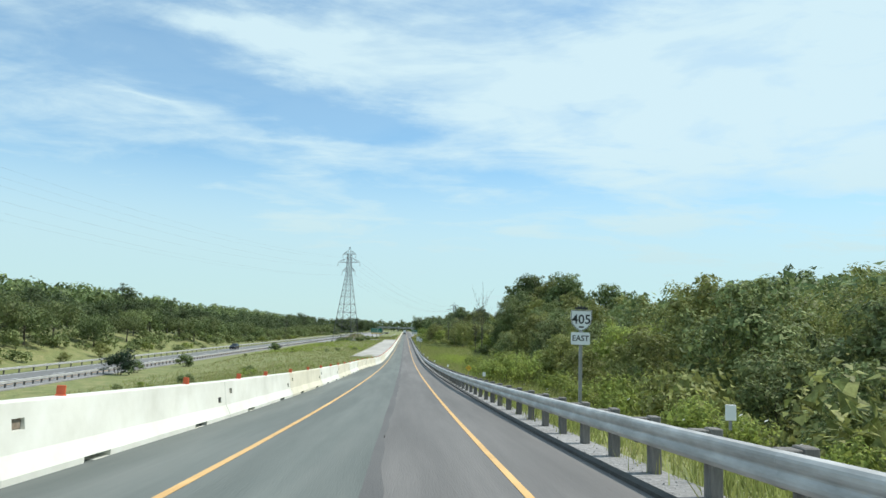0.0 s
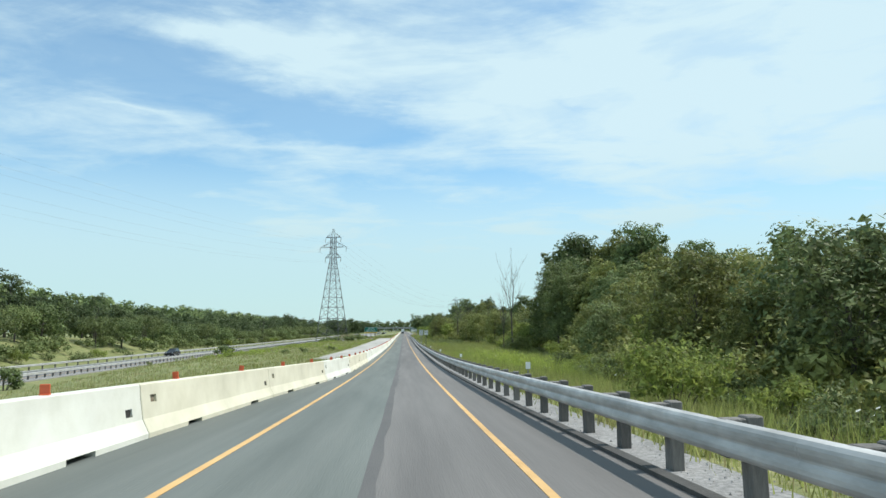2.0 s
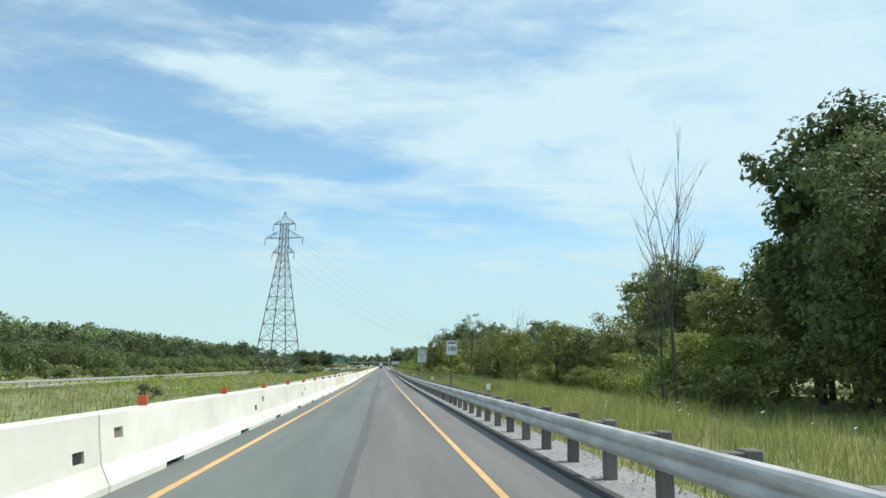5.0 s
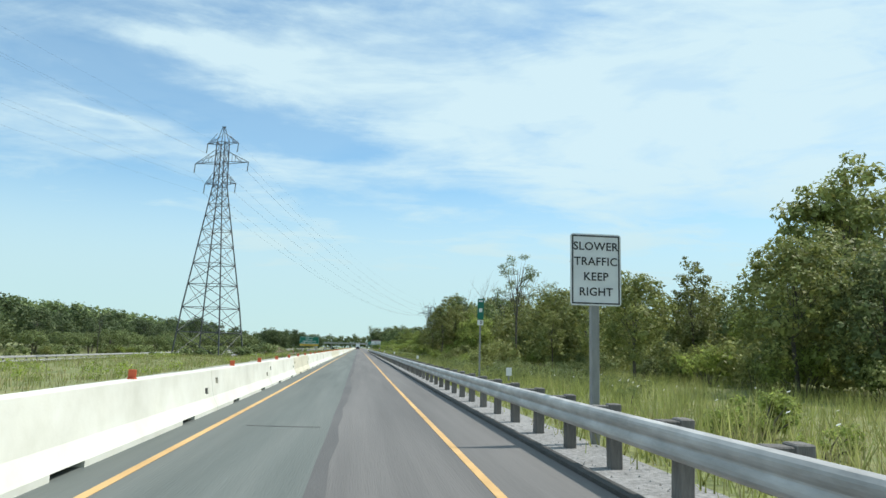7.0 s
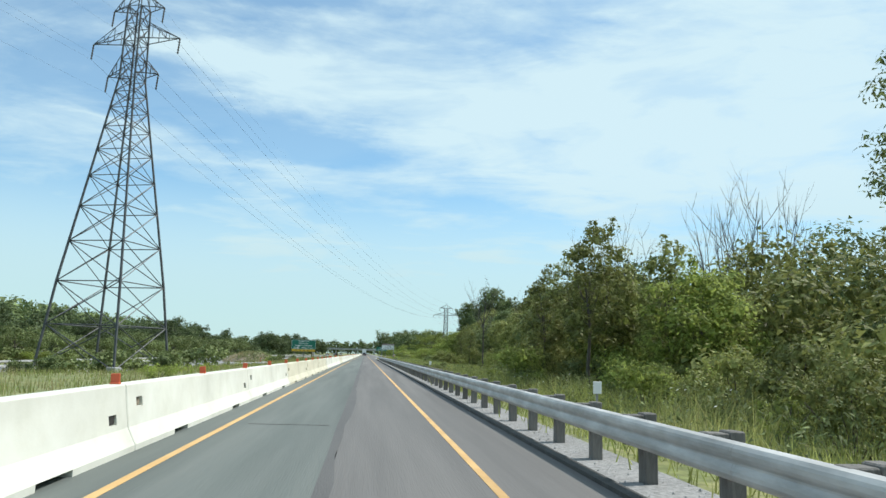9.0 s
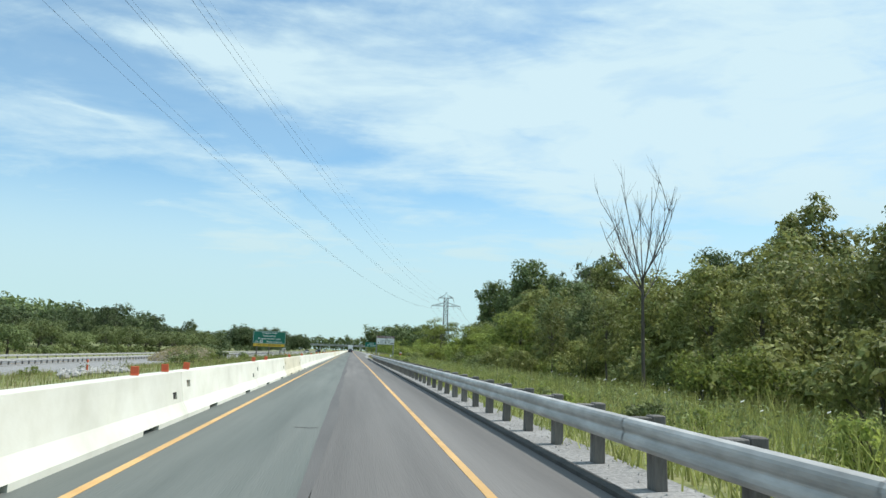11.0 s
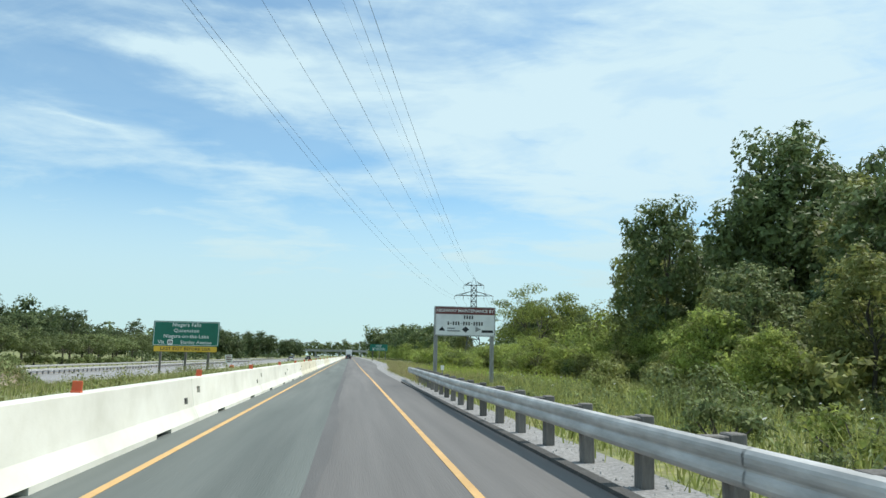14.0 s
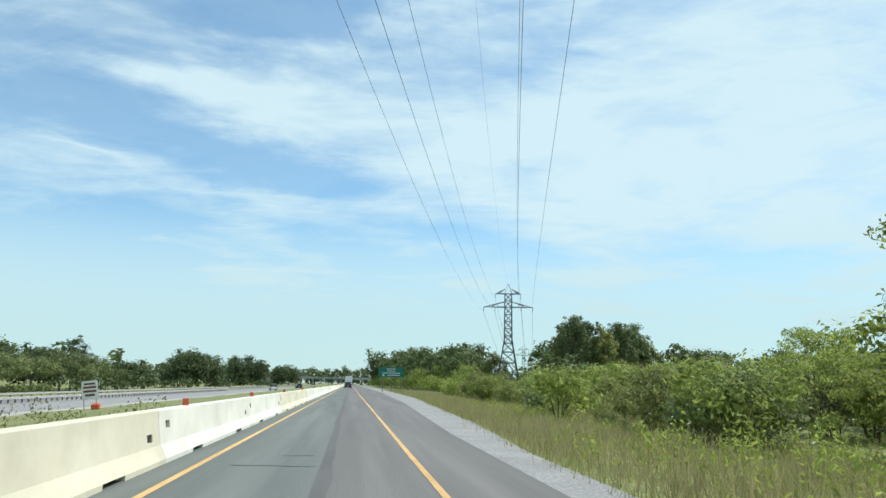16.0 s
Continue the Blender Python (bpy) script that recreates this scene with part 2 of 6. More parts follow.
M = {
    "ground": mat("meadow_ground", [(0.118, 0.148, 0.046), (0.182, 0.2, 0.07), (0.26, 0.242, 0.108)], 0.6, 0.95, bump=0.9, bump_scale=7, big=(5.0, 0.3)),
    "asphalt_old": mat("old_asphalt", [(0.102, 0.118, 0.108), (0.13, 0.146, 0.134), (0.156, 0.17, 0.156)], 1.6, 0.85, bump=0.35, bump_scale=60, stretch=(1, 0.04, 1), big=(0.5, 0.12)),
    "asphalt_new": mat("worn_asphalt", [(0.112, 0.107, 0.102), (0.143, 0.137, 0.13), (0.172, 0.164, 0.155)], 1.5, 0.85, bump=0.35, bump_scale=60, stretch=(1, 0.03, 1), big=(0.6, 0.14)),
    "asphalt_joint": mat("tar_joint", [(0.088, 0.086, 0.083), (0.118, 0.114, 0.109)], 1.5, 0.8, bump=0.3, bump_scale=50, stretch=(1, 0.15, 1)),
    "asphalt_lip": mat("asphalt_lip", [(0.045, 0.044, 0.042), (0.08, 0.078, 0.072)], 3, 0.9, bump=0.7, bump_scale=25),
    "asphalt_far": mat("grey_asphalt", [(0.13, 0.135, 0.135), (0.19, 0.19, 0.185)], 0.3, 0.9, stretch=(1, 0.15, 1)),
    "pale_concrete": mat("pale_concrete", [(0.33, 0.315, 0.28), (0.45, 0.43, 0.39)], 0.4, 0.9, stretch=(1, 0.3, 1), big=(0.08, 0.15)),
    "gravel": mat("grey_gravel", [(0.16, 0.158, 0.153), (0.265, 0.262, 0.255), (0.38, 0.374, 0.362)], 14, 0.95, bump=0.8, bump_scale=30, big=(0.7, 0.14)),
    "stone": mat("limestone_chips", [(0.28, 0.275, 0.265), (0.42, 0.41, 0.39)], 6, 0.9, island=0.3),
    "paint": mat("yellow_road_paint", [(0.54, 0.32, 0.115), (0.69, 0.44, 0.18)], 3, 0.7, bump=0.2, bump_scale=60, stretch=(1, 0.4, 1), big=(0.4, 0.12)),
    "concrete": mat("barrier_concrete", [(0.62, 0.625, 0.54), (0.68, 0.685, 0.605), (0.725, 0.735, 0.66)], 1.6, 0.9, bump=0.07, bump_scale=25, objvar=0.07, big=(0.45, 0.09), alt=((0.98, 0.93, 0.82), 0.3)),
    # near-black that puts the shade of holes and gaps into the colour
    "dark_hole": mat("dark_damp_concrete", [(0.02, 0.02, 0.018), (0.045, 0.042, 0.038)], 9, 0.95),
    # dark brown that paints the shade of the lifting notch
    "rust": mat("rust_stained_concrete", [(0.16, 0.12, 0.08), (0.3, 0.26, 0.2)], 12, 0.95),
    "orange": mat("orange_plastic", [(0.54, 0.09, 0.032), (0.66, 0.135, 0.05)], 6, 0.5),
    "steel": mat("galvanised_steel", [(0.33, 0.325, 0.31), (0.45, 0.445, 0.43), (0.58, 0.575, 0.555)], 4, 0.58, metal=0.15, bump=0.1, bump_scale=20, stretch=(1, 0.35, 1.5), big=(0.5, 0.16)),
    "wood_post": mat("weathered_timber", [(0.11, 0.105, 0.095), (0.2, 0.19, 0.175)], 8, 0.9, bump=0.5, bump_scale=30, stretch=(3, 3, 0.5), objvar=0.25),
    "white_plate": mat("white_reflective_sheet", [(0.72, 0.74, 0.72), (0.8, 0.82, 0.8)], 5, 0.4),
    "sign_white": mat("white_sign_sheet", [(0.70, 0.72, 0.74), (0.78, 0.8, 0.81)], 3, 0.45, big=(1.5, 0.05)),
    "sign_black": mat("black_sign_film", [(0.012, 0.013, 0.016), (0.03, 0.03, 0.033)], 8, 0.5),
    "sign_green": mat("green_sign_sheet", [(0.004, 0.125, 0.085), (0.008, 0.165, 0.115)], 1.2, 0.45),
    "sign_maroon": mat("maroon_sign_sheet", [(0.13, 0.035, 0.035), (0.18, 0.055, 0.05)], 2, 0.5),
    "sign_yellow": mat("yellow_sign_sheet", [(0.68, 0.42, 0.03), (0.78, 0.5, 0.05)], 2, 0.45),
    "sign_grey": mat("grey_print", [(0.2, 0.21, 0.22), (0.3, 0.31, 0.32)], 8, 0.5),
    "sign_red": mat("red_orange_sheet", [(0.66, 0.09, 0.03), (0.74, 0.14, 0.05)], 4, 0.5),
    "post_grey": mat("grey_sign_post", [(0.22, 0.225, 0.225), (0.34, 0.345, 0.34)], 4, 0.6, metal=0.3, stretch=(3, 3, 0.6)),
    "lattice": mat("weathered_lattice_steel", [(0.06, 0.066, 0.072), (0.115, 0.122, 0.13)], 2, 0.6, metal=0.3),
    "insulator": mat("brown_porcelain", [(0.05, 0.04, 0.035), (0.1, 0.085, 0.075)], 6, 0.3),
    "wire": mat("dark_aluminium_wire", [(0.018, 0.018, 0.02), (0.035, 0.035, 0.038)], 1, 0.6),
    "bark": mat("grey_bark", [(0.06, 0.052, 0.042), (0.14, 0.125, 0.105)], 5, 0.95, bump=0.6, bump_scale=12, stretch=(1, 1, 0.3)),
    "deadwood": mat("bleached_deadwood", [(0.062, 0.055, 0.048), (0.128, 0.115, 0.101)], 5, 0.95, stretch=(1, 1, 0.3)),
    "leaf_dark": mat("dark_green_foliage", [(0.0778, 0.11, 0.0436), (0.134, 0.176, 0.0678), (0.206, 0.255, 0.0988)], 0.35, 0.55, bump=1.0, bump_scale=11, big=(8.0, 0.3), island=0.34, objvar=0.26, spec=0.18, translucent=0.26),
    "leaf_deep": mat("deep_green_foliage", [(0.052, 0.078, 0.036), (0.095, 0.128, 0.056), (0.15, 0.188, 0.08)], 0.35, 0.55, bump=1.0, bump_scale=11, big=(8.0, 0.3), island=0.34, objvar=0.3, spec=0.18, translucent=0.3),
    "leaf_soft": mat("soft_green_foliage", [(0.108, 0.142, 0.055), (0.172, 0.212, 0.082), (0.255, 0.296, 0.12)], 0.35, 0.55, bump=1.0, bump_scale=11, big=(8.0, 0.3), island=0.3, objvar=0.24, spec=0.18, translucent=0.3),
    "leaf_mid": mat("mid_green_foliage", [(0.152, 0.172, 0.0562), (0.234, 0.255, 0.0842), (0.351, 0.364, 0.127)], 0.4, 0.55, bump=1.0, bump_scale=11, big=(8.0, 0.3), island=0.34, objvar=0.28, spec=0.18, translucent=0.34),
    "leaf_bright": mat("yellow_green_foliage", [(0.183, 0.228, 0.0551), (0.27, 0.325, 0.086), (0.351, 0.402, 0.124)], 0.6, 0.6, bump=1.0, bump_scale=11, big=(8.0, 0.38), island=0.4, objvar=0.24, spec=0.18, translucent=0.52),
    "leaf_grey": mat("grey_green_foliage", [(0.119, 0.15, 0.0578), (0.181, 0.22, 0.0886), (0.254, 0.293, 0.133)], 0.6, 0.65, bump=1.0, bump_scale=11, big=(8.0, 0.4), island=0.4, objvar=0.2, spec=0.18, translucent=0.28),
    "needle": mat("dark_conifer_foliage", [(0.012, 0.03, 0.012), (0.03, 0.06, 0.022)], 1.0, 0.6, island=0.4, translucent=0.15),
    "grass": mat("tall_meadow_grass", [(0.195, 0.238, 0.067), (0.285, 0.318, 0.102), (0.41, 0.385, 0.178)], 0.25, 0.7, island=0.4, spec=0.18, translucent=0.55),
    "lush": mat("lush_weeds", [(0.2, 0.275, 0.05), (0.3, 0.375, 0.075), (0.4, 0.44, 0.115)], 0.5, 0.65, island=0.35, big=(3.0, 0.25), spec=0.18, translucent=0.5),
    "straw": mat("ripe_grass", [(0.30, 0.27, 0.12), (0.42, 0.37, 0.2)], 0.2, 0.75, island=0.35, spec=0.18, translucent=0.35),
    "petal": mat("white_flowers", [(0.7, 0.72, 0.66), (0.8, 0.8, 0.76)], 3, 0.7, translucent=0.3),
    "earth": mat("spoil_earth", [(0.15, 0.12, 0.085), (0.25, 0.21, 0.15), (0.33, 0.28, 0.21)], 1.6, 0.95, bump=1.0, bump_scale=5),
    "rubber": mat("tyre_rubber", [(0.012, 0.012, 0.012), (0.025, 0.025, 0.025)], 10, 0.85),
    "glass_dark": mat("tinted_car_glass", [(0.01, 0.012, 0.014), (0.02, 0.024, 0.028)], 1, 0.05, spec=0.8),
    "car_black": mat("black_car_paint", [(0.012, 0.013, 0.015), (0.02, 0.021, 0.023)], 2, 0.25),
    "car_white": mat("white_car_paint", [(0.7, 0.7, 0.7), (0.78, 0.78, 0.78)], 2, 0.3),
    "lamp_red": mat("red_lamp_lens", [(0.4, 0.01, 0.01), (0.5, 0.02, 0.02)], 2, 0.2),
    "lamp_clear": mat("clear_lamp_lens", [(0.6, 0.6, 0.6), (0.7, 0.7, 0.7)], 2, 0.1),
    "bridge": mat("bridge_concrete", [(0.24, 0.25, 0.25), (0.36, 0.36, 0.35)], 0.3, 0.9, big=(0.05, 0.15)),
}


# ---- shape helpers ----
def hermite(knots, values, q):
    """A smooth curve through knots."""
    k, v = np.asarray(knots, float), np.asarray(values, float)
    s = np.gradient(v, k)
    q = np.asarray(q, float)
    i = np.clip(np.searchsorted(k, q) - 1, 0, len(k) - 2)
    h = k[i + 1] - k[i]
    u = np.clip((q - k[i]) / h, 0, 1)
    out = (2 * u**3 - 3 * u**2 + 1) * v[i] + (u**3 - 2 * u**2 + u) * h * s[i] + (3 * u**2 - 2 * u**3) * v[i + 1] + (u**3 - u**2) * h * s[i + 1]
    return out + np.where(q < k[0], (q - k[0]) * s[0], 0)


def road_z(y):
    """The road's height: a long sag that levels out."""
    y = np.maximum(np.asarray(y, float), -60)
    return hermite([-20, 20, 50, 80, 110, 140, 170, 210, 260, 320, 700], [5.42, 3.31, 2.173, 1.309, 0.736, 0.41, 0.184, 0, 0, 0, 0], y)


def smooth(a, b, q):
    u = np.clip((np.asarray(q, float) - a) / (b - a), 0, 1)
    return u * u * (3 - 2 * u)


def barrier_x(y):
    """The foot of the barrier on the traffic side."""
    return -4.1 + 1.15 * smooth(68, 96, y)


def post_x(y):
    return np.interp(y, [-20, 19, 40, 100, 220, 320, 405, 428], [3.6, 3.42, 3.1, 2.95, 3.15, 3.25, 3.14, 3.75])


def edge_x(y):
    """The right edge of the asphalt."""
    return np.interp(y, [-60, 40, 100, 330, 440, 462, 495, 560, 700, 2000], [2.85, 2.85, 2.5, 2.7, 2.75, 2.95, 4.1, 5.2, 5.6, 5.6])


def gravel_x(y):
    """The right edge of the gravel."""
    return np.interp(y, [-60, 420, 440, 455, 466, 490, 515, 600, 2000], [3.75, 3.75, 3.7, 3.75, 4.6, 5.7, 6.9, 8.0, 8.0])


def line_x(y):
    """The middle of the painted line on the right of the lane."""
    return np.interp(y, [-60, 365, 390, 430, 456, 2000], [1.417, 1.417, 1.32, 1.31, 1.23, 1.23])


def ground_z(x, y):
    x, y = np.asarray(x, float), np.asarray(y, float)
    r = road_z(y)
    right = r - 0.05 + (0.3 * r - 0.55 - r) * smooth(gravel_x(y) - 0.3, 15, x)
    left = r - 0.05 + (-2.1 - r) * smooth(4.9, 37, -x)
    left = left + 4.4 * smooth(56, 74, -x) * (1 - smooth(190, 330, y)) + 0.01 * np.clip(-x - 56, 0, 70)
    left = left + 1.05 * smooth(11, 25, -x) * (1 - smooth(31, 38.5, -x)) * smooth(105, 150, y) * (1 - smooth(285, 316, y))
    z = np.where(x > 0, right, left)
    bumps = 0.06 * np.sin(x * 0.61 + 1.3 * np.sin(y * 0.11)) * np.sin(y * 0.37 + x * 0.13)
    return z + bumps * (smooth(6, 12, x) + smooth(6, 12, -x) * (1 - smooth(36, 38, -x) * (1 - smooth(56, 58, -x))))


class Shape:
    """Collects verts and faces of one mesh."""

    def __init__(self):
        self.v, self.f, self.mi = [], [], []

    def add(self, verts, faces, mi=0):
        n = len(self.v)
        self.v += [tuple(p) for p in verts]
        self.f += [tuple(n + k for k in fc) for fc in faces]
        self.mi += [mi] * len(faces)
        return self

    def box(self, x0, x1, y0, y1, z0, z1, b=0.0, mi=0):
        """A box, its upright edges and rims cut back by b."""
        if b <= 0:
            vs = [(x, y, z) for z in (z0, z1) for x, y in ((x0, y0), (x1, y0), (x1, y1), (x0, y1))]
            fs = [(3, 2, 1, 0), (4, 5, 6, 7), (0, 1, 5, 4), (1, 2, 6, 5), (2, 3, 7, 6), (3, 0, 4, 7)]
            return self.add(vs, fs, mi)
        rings = []
        for z, c in ((z0, b), (z0 + b, 0), (z1 - b, 0), (z1, b)):
            a0, a1, c0, c1 = x0 + c, x1 - c, y0 + c, y1 - c
            rings.append([(a0 + b, c0, z), (a1 - b, c0, z), (a1, c0 + b, z), (a1, c1 - b, z), (a1 - b, c1, z), (a0 + b, c1, z), (a0, c1 - b, z), (a0, c0 + b, z)])
        return self.rings(rings, True, mi)

    def rings(self, rings, caps=True, mi=0):
        n = len(rings[0])
        vs = [p for r in rings for p in r]
        fs = [(k * n + i, k * n + (i + 1) % n, (k + 1) * n + (i + 1) % n, (k + 1) * n + i) for k in range(len(rings) - 1) for i in range(n)]
        if caps:
            fs += [tuple(range(n - 1, -1, -1)), tuple((len(rings) - 1) * n + i for i in range(n))]
        return self.add(vs, fs, mi)

    def tube(self, pts, radii, n=6, mi=0):
        pts, radii = [Vector([float(q) for q in p]) for p in pts], [float(r) for r in radii]
        out = []
        for k, p in enumerate(pts):
            d = (pts[min(k + 1, len(pts) - 1)] - pts[max(k - 1, 0)]).normalized()
            a = d.orthogonal().normalized() if abs(d.z) > 0.95 else d.cross(Vector((0, 0, 1))).normalized()
            b = d.cross(a)
            out.append([tuple(p + radii[k] * (math.cos(2 * math.pi * i / n) * a + math.sin(2 * math.pi * i / n) * b)) for i in range(n)])
        return self.rings(out, True, mi)

    def bar(self, a, b, w):
        return self.tube([a, b], [w, w], 4)

    def mesh(self, name, *mats):
        me = bpy.data.meshes.new(name)
        me.from_pydata(self.v, [], self.f)
        for m in mats:
            me.materials.append(m)
        if len(mats) > 1:
            me.polygons.foreach_set("material_index", self.mi)
        me.update()
        return me


def quads(name, verts, mat_):
    """A mesh from an array of quads (n, 4, 3) or triangles (n, 3, 3)."""
    n, k = verts.shape[:2]
    me = bpy.data.meshes.new(name)
    me.vertices.add(n * k)
    me.vertices.foreach_set("co", verts.reshape(-1).astype(np.float32))
    me.loops.add(n * k)
    me.loops.foreach_set("vertex_index", np.arange(n * k, dtype=np.int32))
    me.polygons.add(n)
    me.polygons.foreach_set("loop_start", np.arange(0, n * k, k, dtype=np.int32))
    me.materials.append(mat_)
    me.update(calc_edges=True)
    return me


def thing(name, label, category, m=None, group="", data=None, kind=""):
    ob = new(name, data)
    if m is not None:
        ob.matrix_basis = m
    return tagged(ob, label, category, group, kind)


def part(name, shape, material, parent, label="", m=None):
    me = shape.mesh(name, material) if isinstance(shape, Shape) else shape
    ob = new(name, me)
    ob.parent = parent
    if m is not None:
        ob.matrix_basis = m
    return tagged(ob, label)


def strip(name, x0, x1, y0, y1, z_of, lift, material, thick=0.12, step=6.0, kind="structure", parent=None, extra=()):
    """A paved strip along the road; x0 and x1 are functions of y or numbers."""
    ys = sorted({*np.arange(y0, y1, step).tolist(), y1, *extra})
    fx = [(f if callable(f) else (lambda y, c=f: c)) for f in (x0, x1)]
    rings = []
    for y in ys:
        a, b = float(fx[0](y)), float(fx[1](y))
        za, zb = float(z_of(a, y)) + lift, float(z_of(b, y)) + lift
        rings.append([(a, y, za), (b, y, zb), (b, y, zb - thick), (a, y, za - thick)])
    ob = new(name, Shape().rings(rings).mesh(name, material))
    if parent:
        ob.parent = parent
    return tagged(ob, kind=kind)


def on_road(x, y):
    return float(road_z(y))


# ---- ground, roads ----
def build_ground():
    ys = np.concatenate([np.arange(-300, -60, 40), np.arange(-60, 720, 4.0), np.arange(720, 1200, 20), [1200, 1400, 1700, 2100, 2600, 3300, 4600]])
    xs = np.concatenate([[-3000, -1800, -1000, -600, -380, -260, -190, -150, -126], np.arange(-120, -40, 5), np.arange(-40, -8, 2), [-7, -6, -5.4, -4.9, -4.0, -2, 0, 2, 2.6, 3.0, 3.4, 3.8, 4.3, 5, 6, 7], np.arange(8, 30, 1.5), np.arange(30, 90, 5), [95, 130, 200, 300, 450, 700, 1100, 1900, 3000]])
    X, Y = np.meshgrid(xs, ys)
    Z = ground_z(X, Y)
    Z = np.where((X > -4.5) & (X < 3.3), Z - 0.05, Z)
    far = smooth(700, 1500, Y)
    Z = Z * (1 - far) + np.minimum(Z, -0.6) * far
    n, m = X.shape
    v = np.stack([X, Y, Z], -1).reshape(-1, 3)
    a = (np.arange(n - 1)[:, None] * m + np.arange(m - 1)).reshape(-1)
    f = np.stack([a, a + 1, a + m + 1, a + m], -1)
    me = bpy.data.meshes.new("ground")
    me.from_pydata(v.tolist(), [], f.tolist())
    me.materials.append(M["ground"])
    for p in me.polygons:
        p.use_smooth = True
    tagged(new("ground", me), "rough summer meadow, green and straw coloured", "ground", kind="structure")


build_ground()
SEAM = -0.42


def seam_x(y):
    """The ragged joint between the two asphalt lanes."""
    return SEAM + 0.012 * math.sin(y * 0.21) + 0.008 * math.sin(y * 0.83 + 1)


tagged(strip("road", lambda y: barrier_x(y) - 0.75, lambda y: seam_x(y) - 0.02, -60, 1500, on_road, 0.0, M["asphalt_old"], 0.12, 2.0), "light grey old asphalt lane", "road")
tagged(strip("road", lambda y: seam_x(y) + 0.1, edge_x, -60, 1500, on_road, 0.0, M["asphalt_new"], 0.12, 2.0), "brownish grey worn asphalt lane", "road")
tagged(strip("road_joint", lambda y: seam_x(y) - 0.02, lambda y: seam_x(y) + 0.17 + 0.07 * math.sin(y * 0.31) * math.sin(y * 0.073 + 1) + 0.03 * math.sin(y * 1.7), -60, 1500, on_road, 0.002, M["asphalt_joint"], 0.12, 2.0), "dark tar joint between two asphalt lanes", "road joint")
tagged(strip("road_line", -2.45, -2.345, -60, 1400, on_road, 0.005, M["paint"], 0.004), "solid orange-yellow painted edge line", "road marking")
tagged(strip("road_line", lambda y: line_x(y) - 0.052, lambda y: line_x(y) + 0.052, -60, 1400, on_road, 0.005, M["paint"], 0.004), "solid orange-yellow painted edge line", "road marking")
tagged(strip("road_edge", edge_x, lambda y: edge_x(y) + 0.16, -60, 424, on_road, 0.05, M["asphalt_lip"]), "dark crumbling asphalt lip along the road", "kerb")
tagged(strip("gravel_shoulder", lambda y: edge_x(y) + (0.16 if y < 424 else 0.0), gravel_x, -60, 1200, on_road, -0.005, M["gravel"], extra=(423.9, 424.1)), "pale grey gravel shoulder", "shoulder")
tagged(strip("old_shoulder", -9.6, lambda y: barrier_x(y) - 0.8, 128, 345, lambda x, y: max(ground_z(x, y) + 0.06, road_z(y) - 0.25), 0.0, M["pale_concrete"]), "pale bare concrete strip behind the barrier", "pavement")
tagged(strip("median_pavement", -41.2, -27, 330, 900, ground_z, 0.05, M["gravel"]), "pale grey gravel bed in the median", "pavement")
tagged(strip("median_pavement", -27, -8.5, 446, 660, ground_z, 0.05, M["pale_concrete"]), "pale bare pavement in the median", "pavement")
OPP_Z = -2.0
tagged(strip("opposite_road", -52.0, -43.4, -60, 1500, lambda x, y: OPP_Z, 0.0, M["asphalt_far"], 0.3, 40), "grey asphalt of the opposite carriageway", "road")
tagged(strip("opposite_shoulder", -43.4, -41.4, -60, 1500, lambda x, y: OPP_Z, -0.03, M["gravel"], 0.3, 40), "pale gravel shoulder of the opposite carriageway", "shoulder")
for _x, _m in ((-44.0, "paint"), (-51.4, "white_plate")):
    tagged(strip("road_line", _x - 0.07, _x + 0.07, -60, 1200, lambda x, y: OPP_Z, 0.006, M[_m], 0.004, 40), "thin painted edge line", "road marking")
for _k in range(80):
    _y = -20 + _k * 12.0
    tagged(strip("road_line", -47.7, -47.58, _y, _y + 3.5, lambda x, y: OPP_Z, 0.006, M["white_plate"], 0.004, 4), "white dashed lane line", "road marking")


def build_cracks():
    rng = np.random.default_rng(5)
    for y, xa, xb in ((195.2, -1.7, -0.55), (206.0, -1.9, -0.6), (316.0, -0.9, -0.5), (453.6, -1.9, -0.5), (455.2, -1.2, -0.6), (97.0, -1.8, -0.6), (262, -2.1, -0.6), (140, -1.9, -0.5)):
        s = Shape()
        xs = np.linspace(xa, xb, 9)
        dy = np.cumsum(rng.normal(0, 0.035, 9))
        for k in range(8):
            w0, w1 = 0.02 + 0.025 * rng.random(), 0.02 + 0.025 * rng.random()
            z0, z1 = road_z(y + dy[k]) + 0.004, road_z(y + dy[k + 1]) + 0.004
            s.add([(xs[k], y + dy[k] - w0, z0), (xs[k + 1], y + dy[k + 1] - w1, z1), (xs[k + 1], y + dy[k + 1] + w1, z1), (xs[k], y + dy[k] + w0, z0)], [(0, 1, 2, 3)])
        tagged(new("road_crack", s.mesh("road_crack", M["asphalt_lip"])), "tar-filled crack across the lane", "crack", kind="structure")


build_cracks()


# ---- median barrier ----
SEG = 9.34


def joint_y(k):
    """Where the k-th joint of the barrier lies along the road."""
    return float(np.interp(k, [-8, 0, 11, 19, 30, 36, 41, 44, 104], [-60.7, 17.5, 125.0, 209.0, 317.25, 379.5, 432.8, 464.2, 1076.0]))



BARRIER = [(0, 0), (0, 0.08), (-0.11, 0.30), (-0.122, 0.37), (-0.142, 0.50), (-0.148, 0.54), (-0.168, 0.67), (-0.19, 0.845), (-0.205, 0.86), (-0.395, 0.86), (-0.41, 0.845), (-0.48, 0.33), (-0.6, 0.08), (-0.6, 0)]


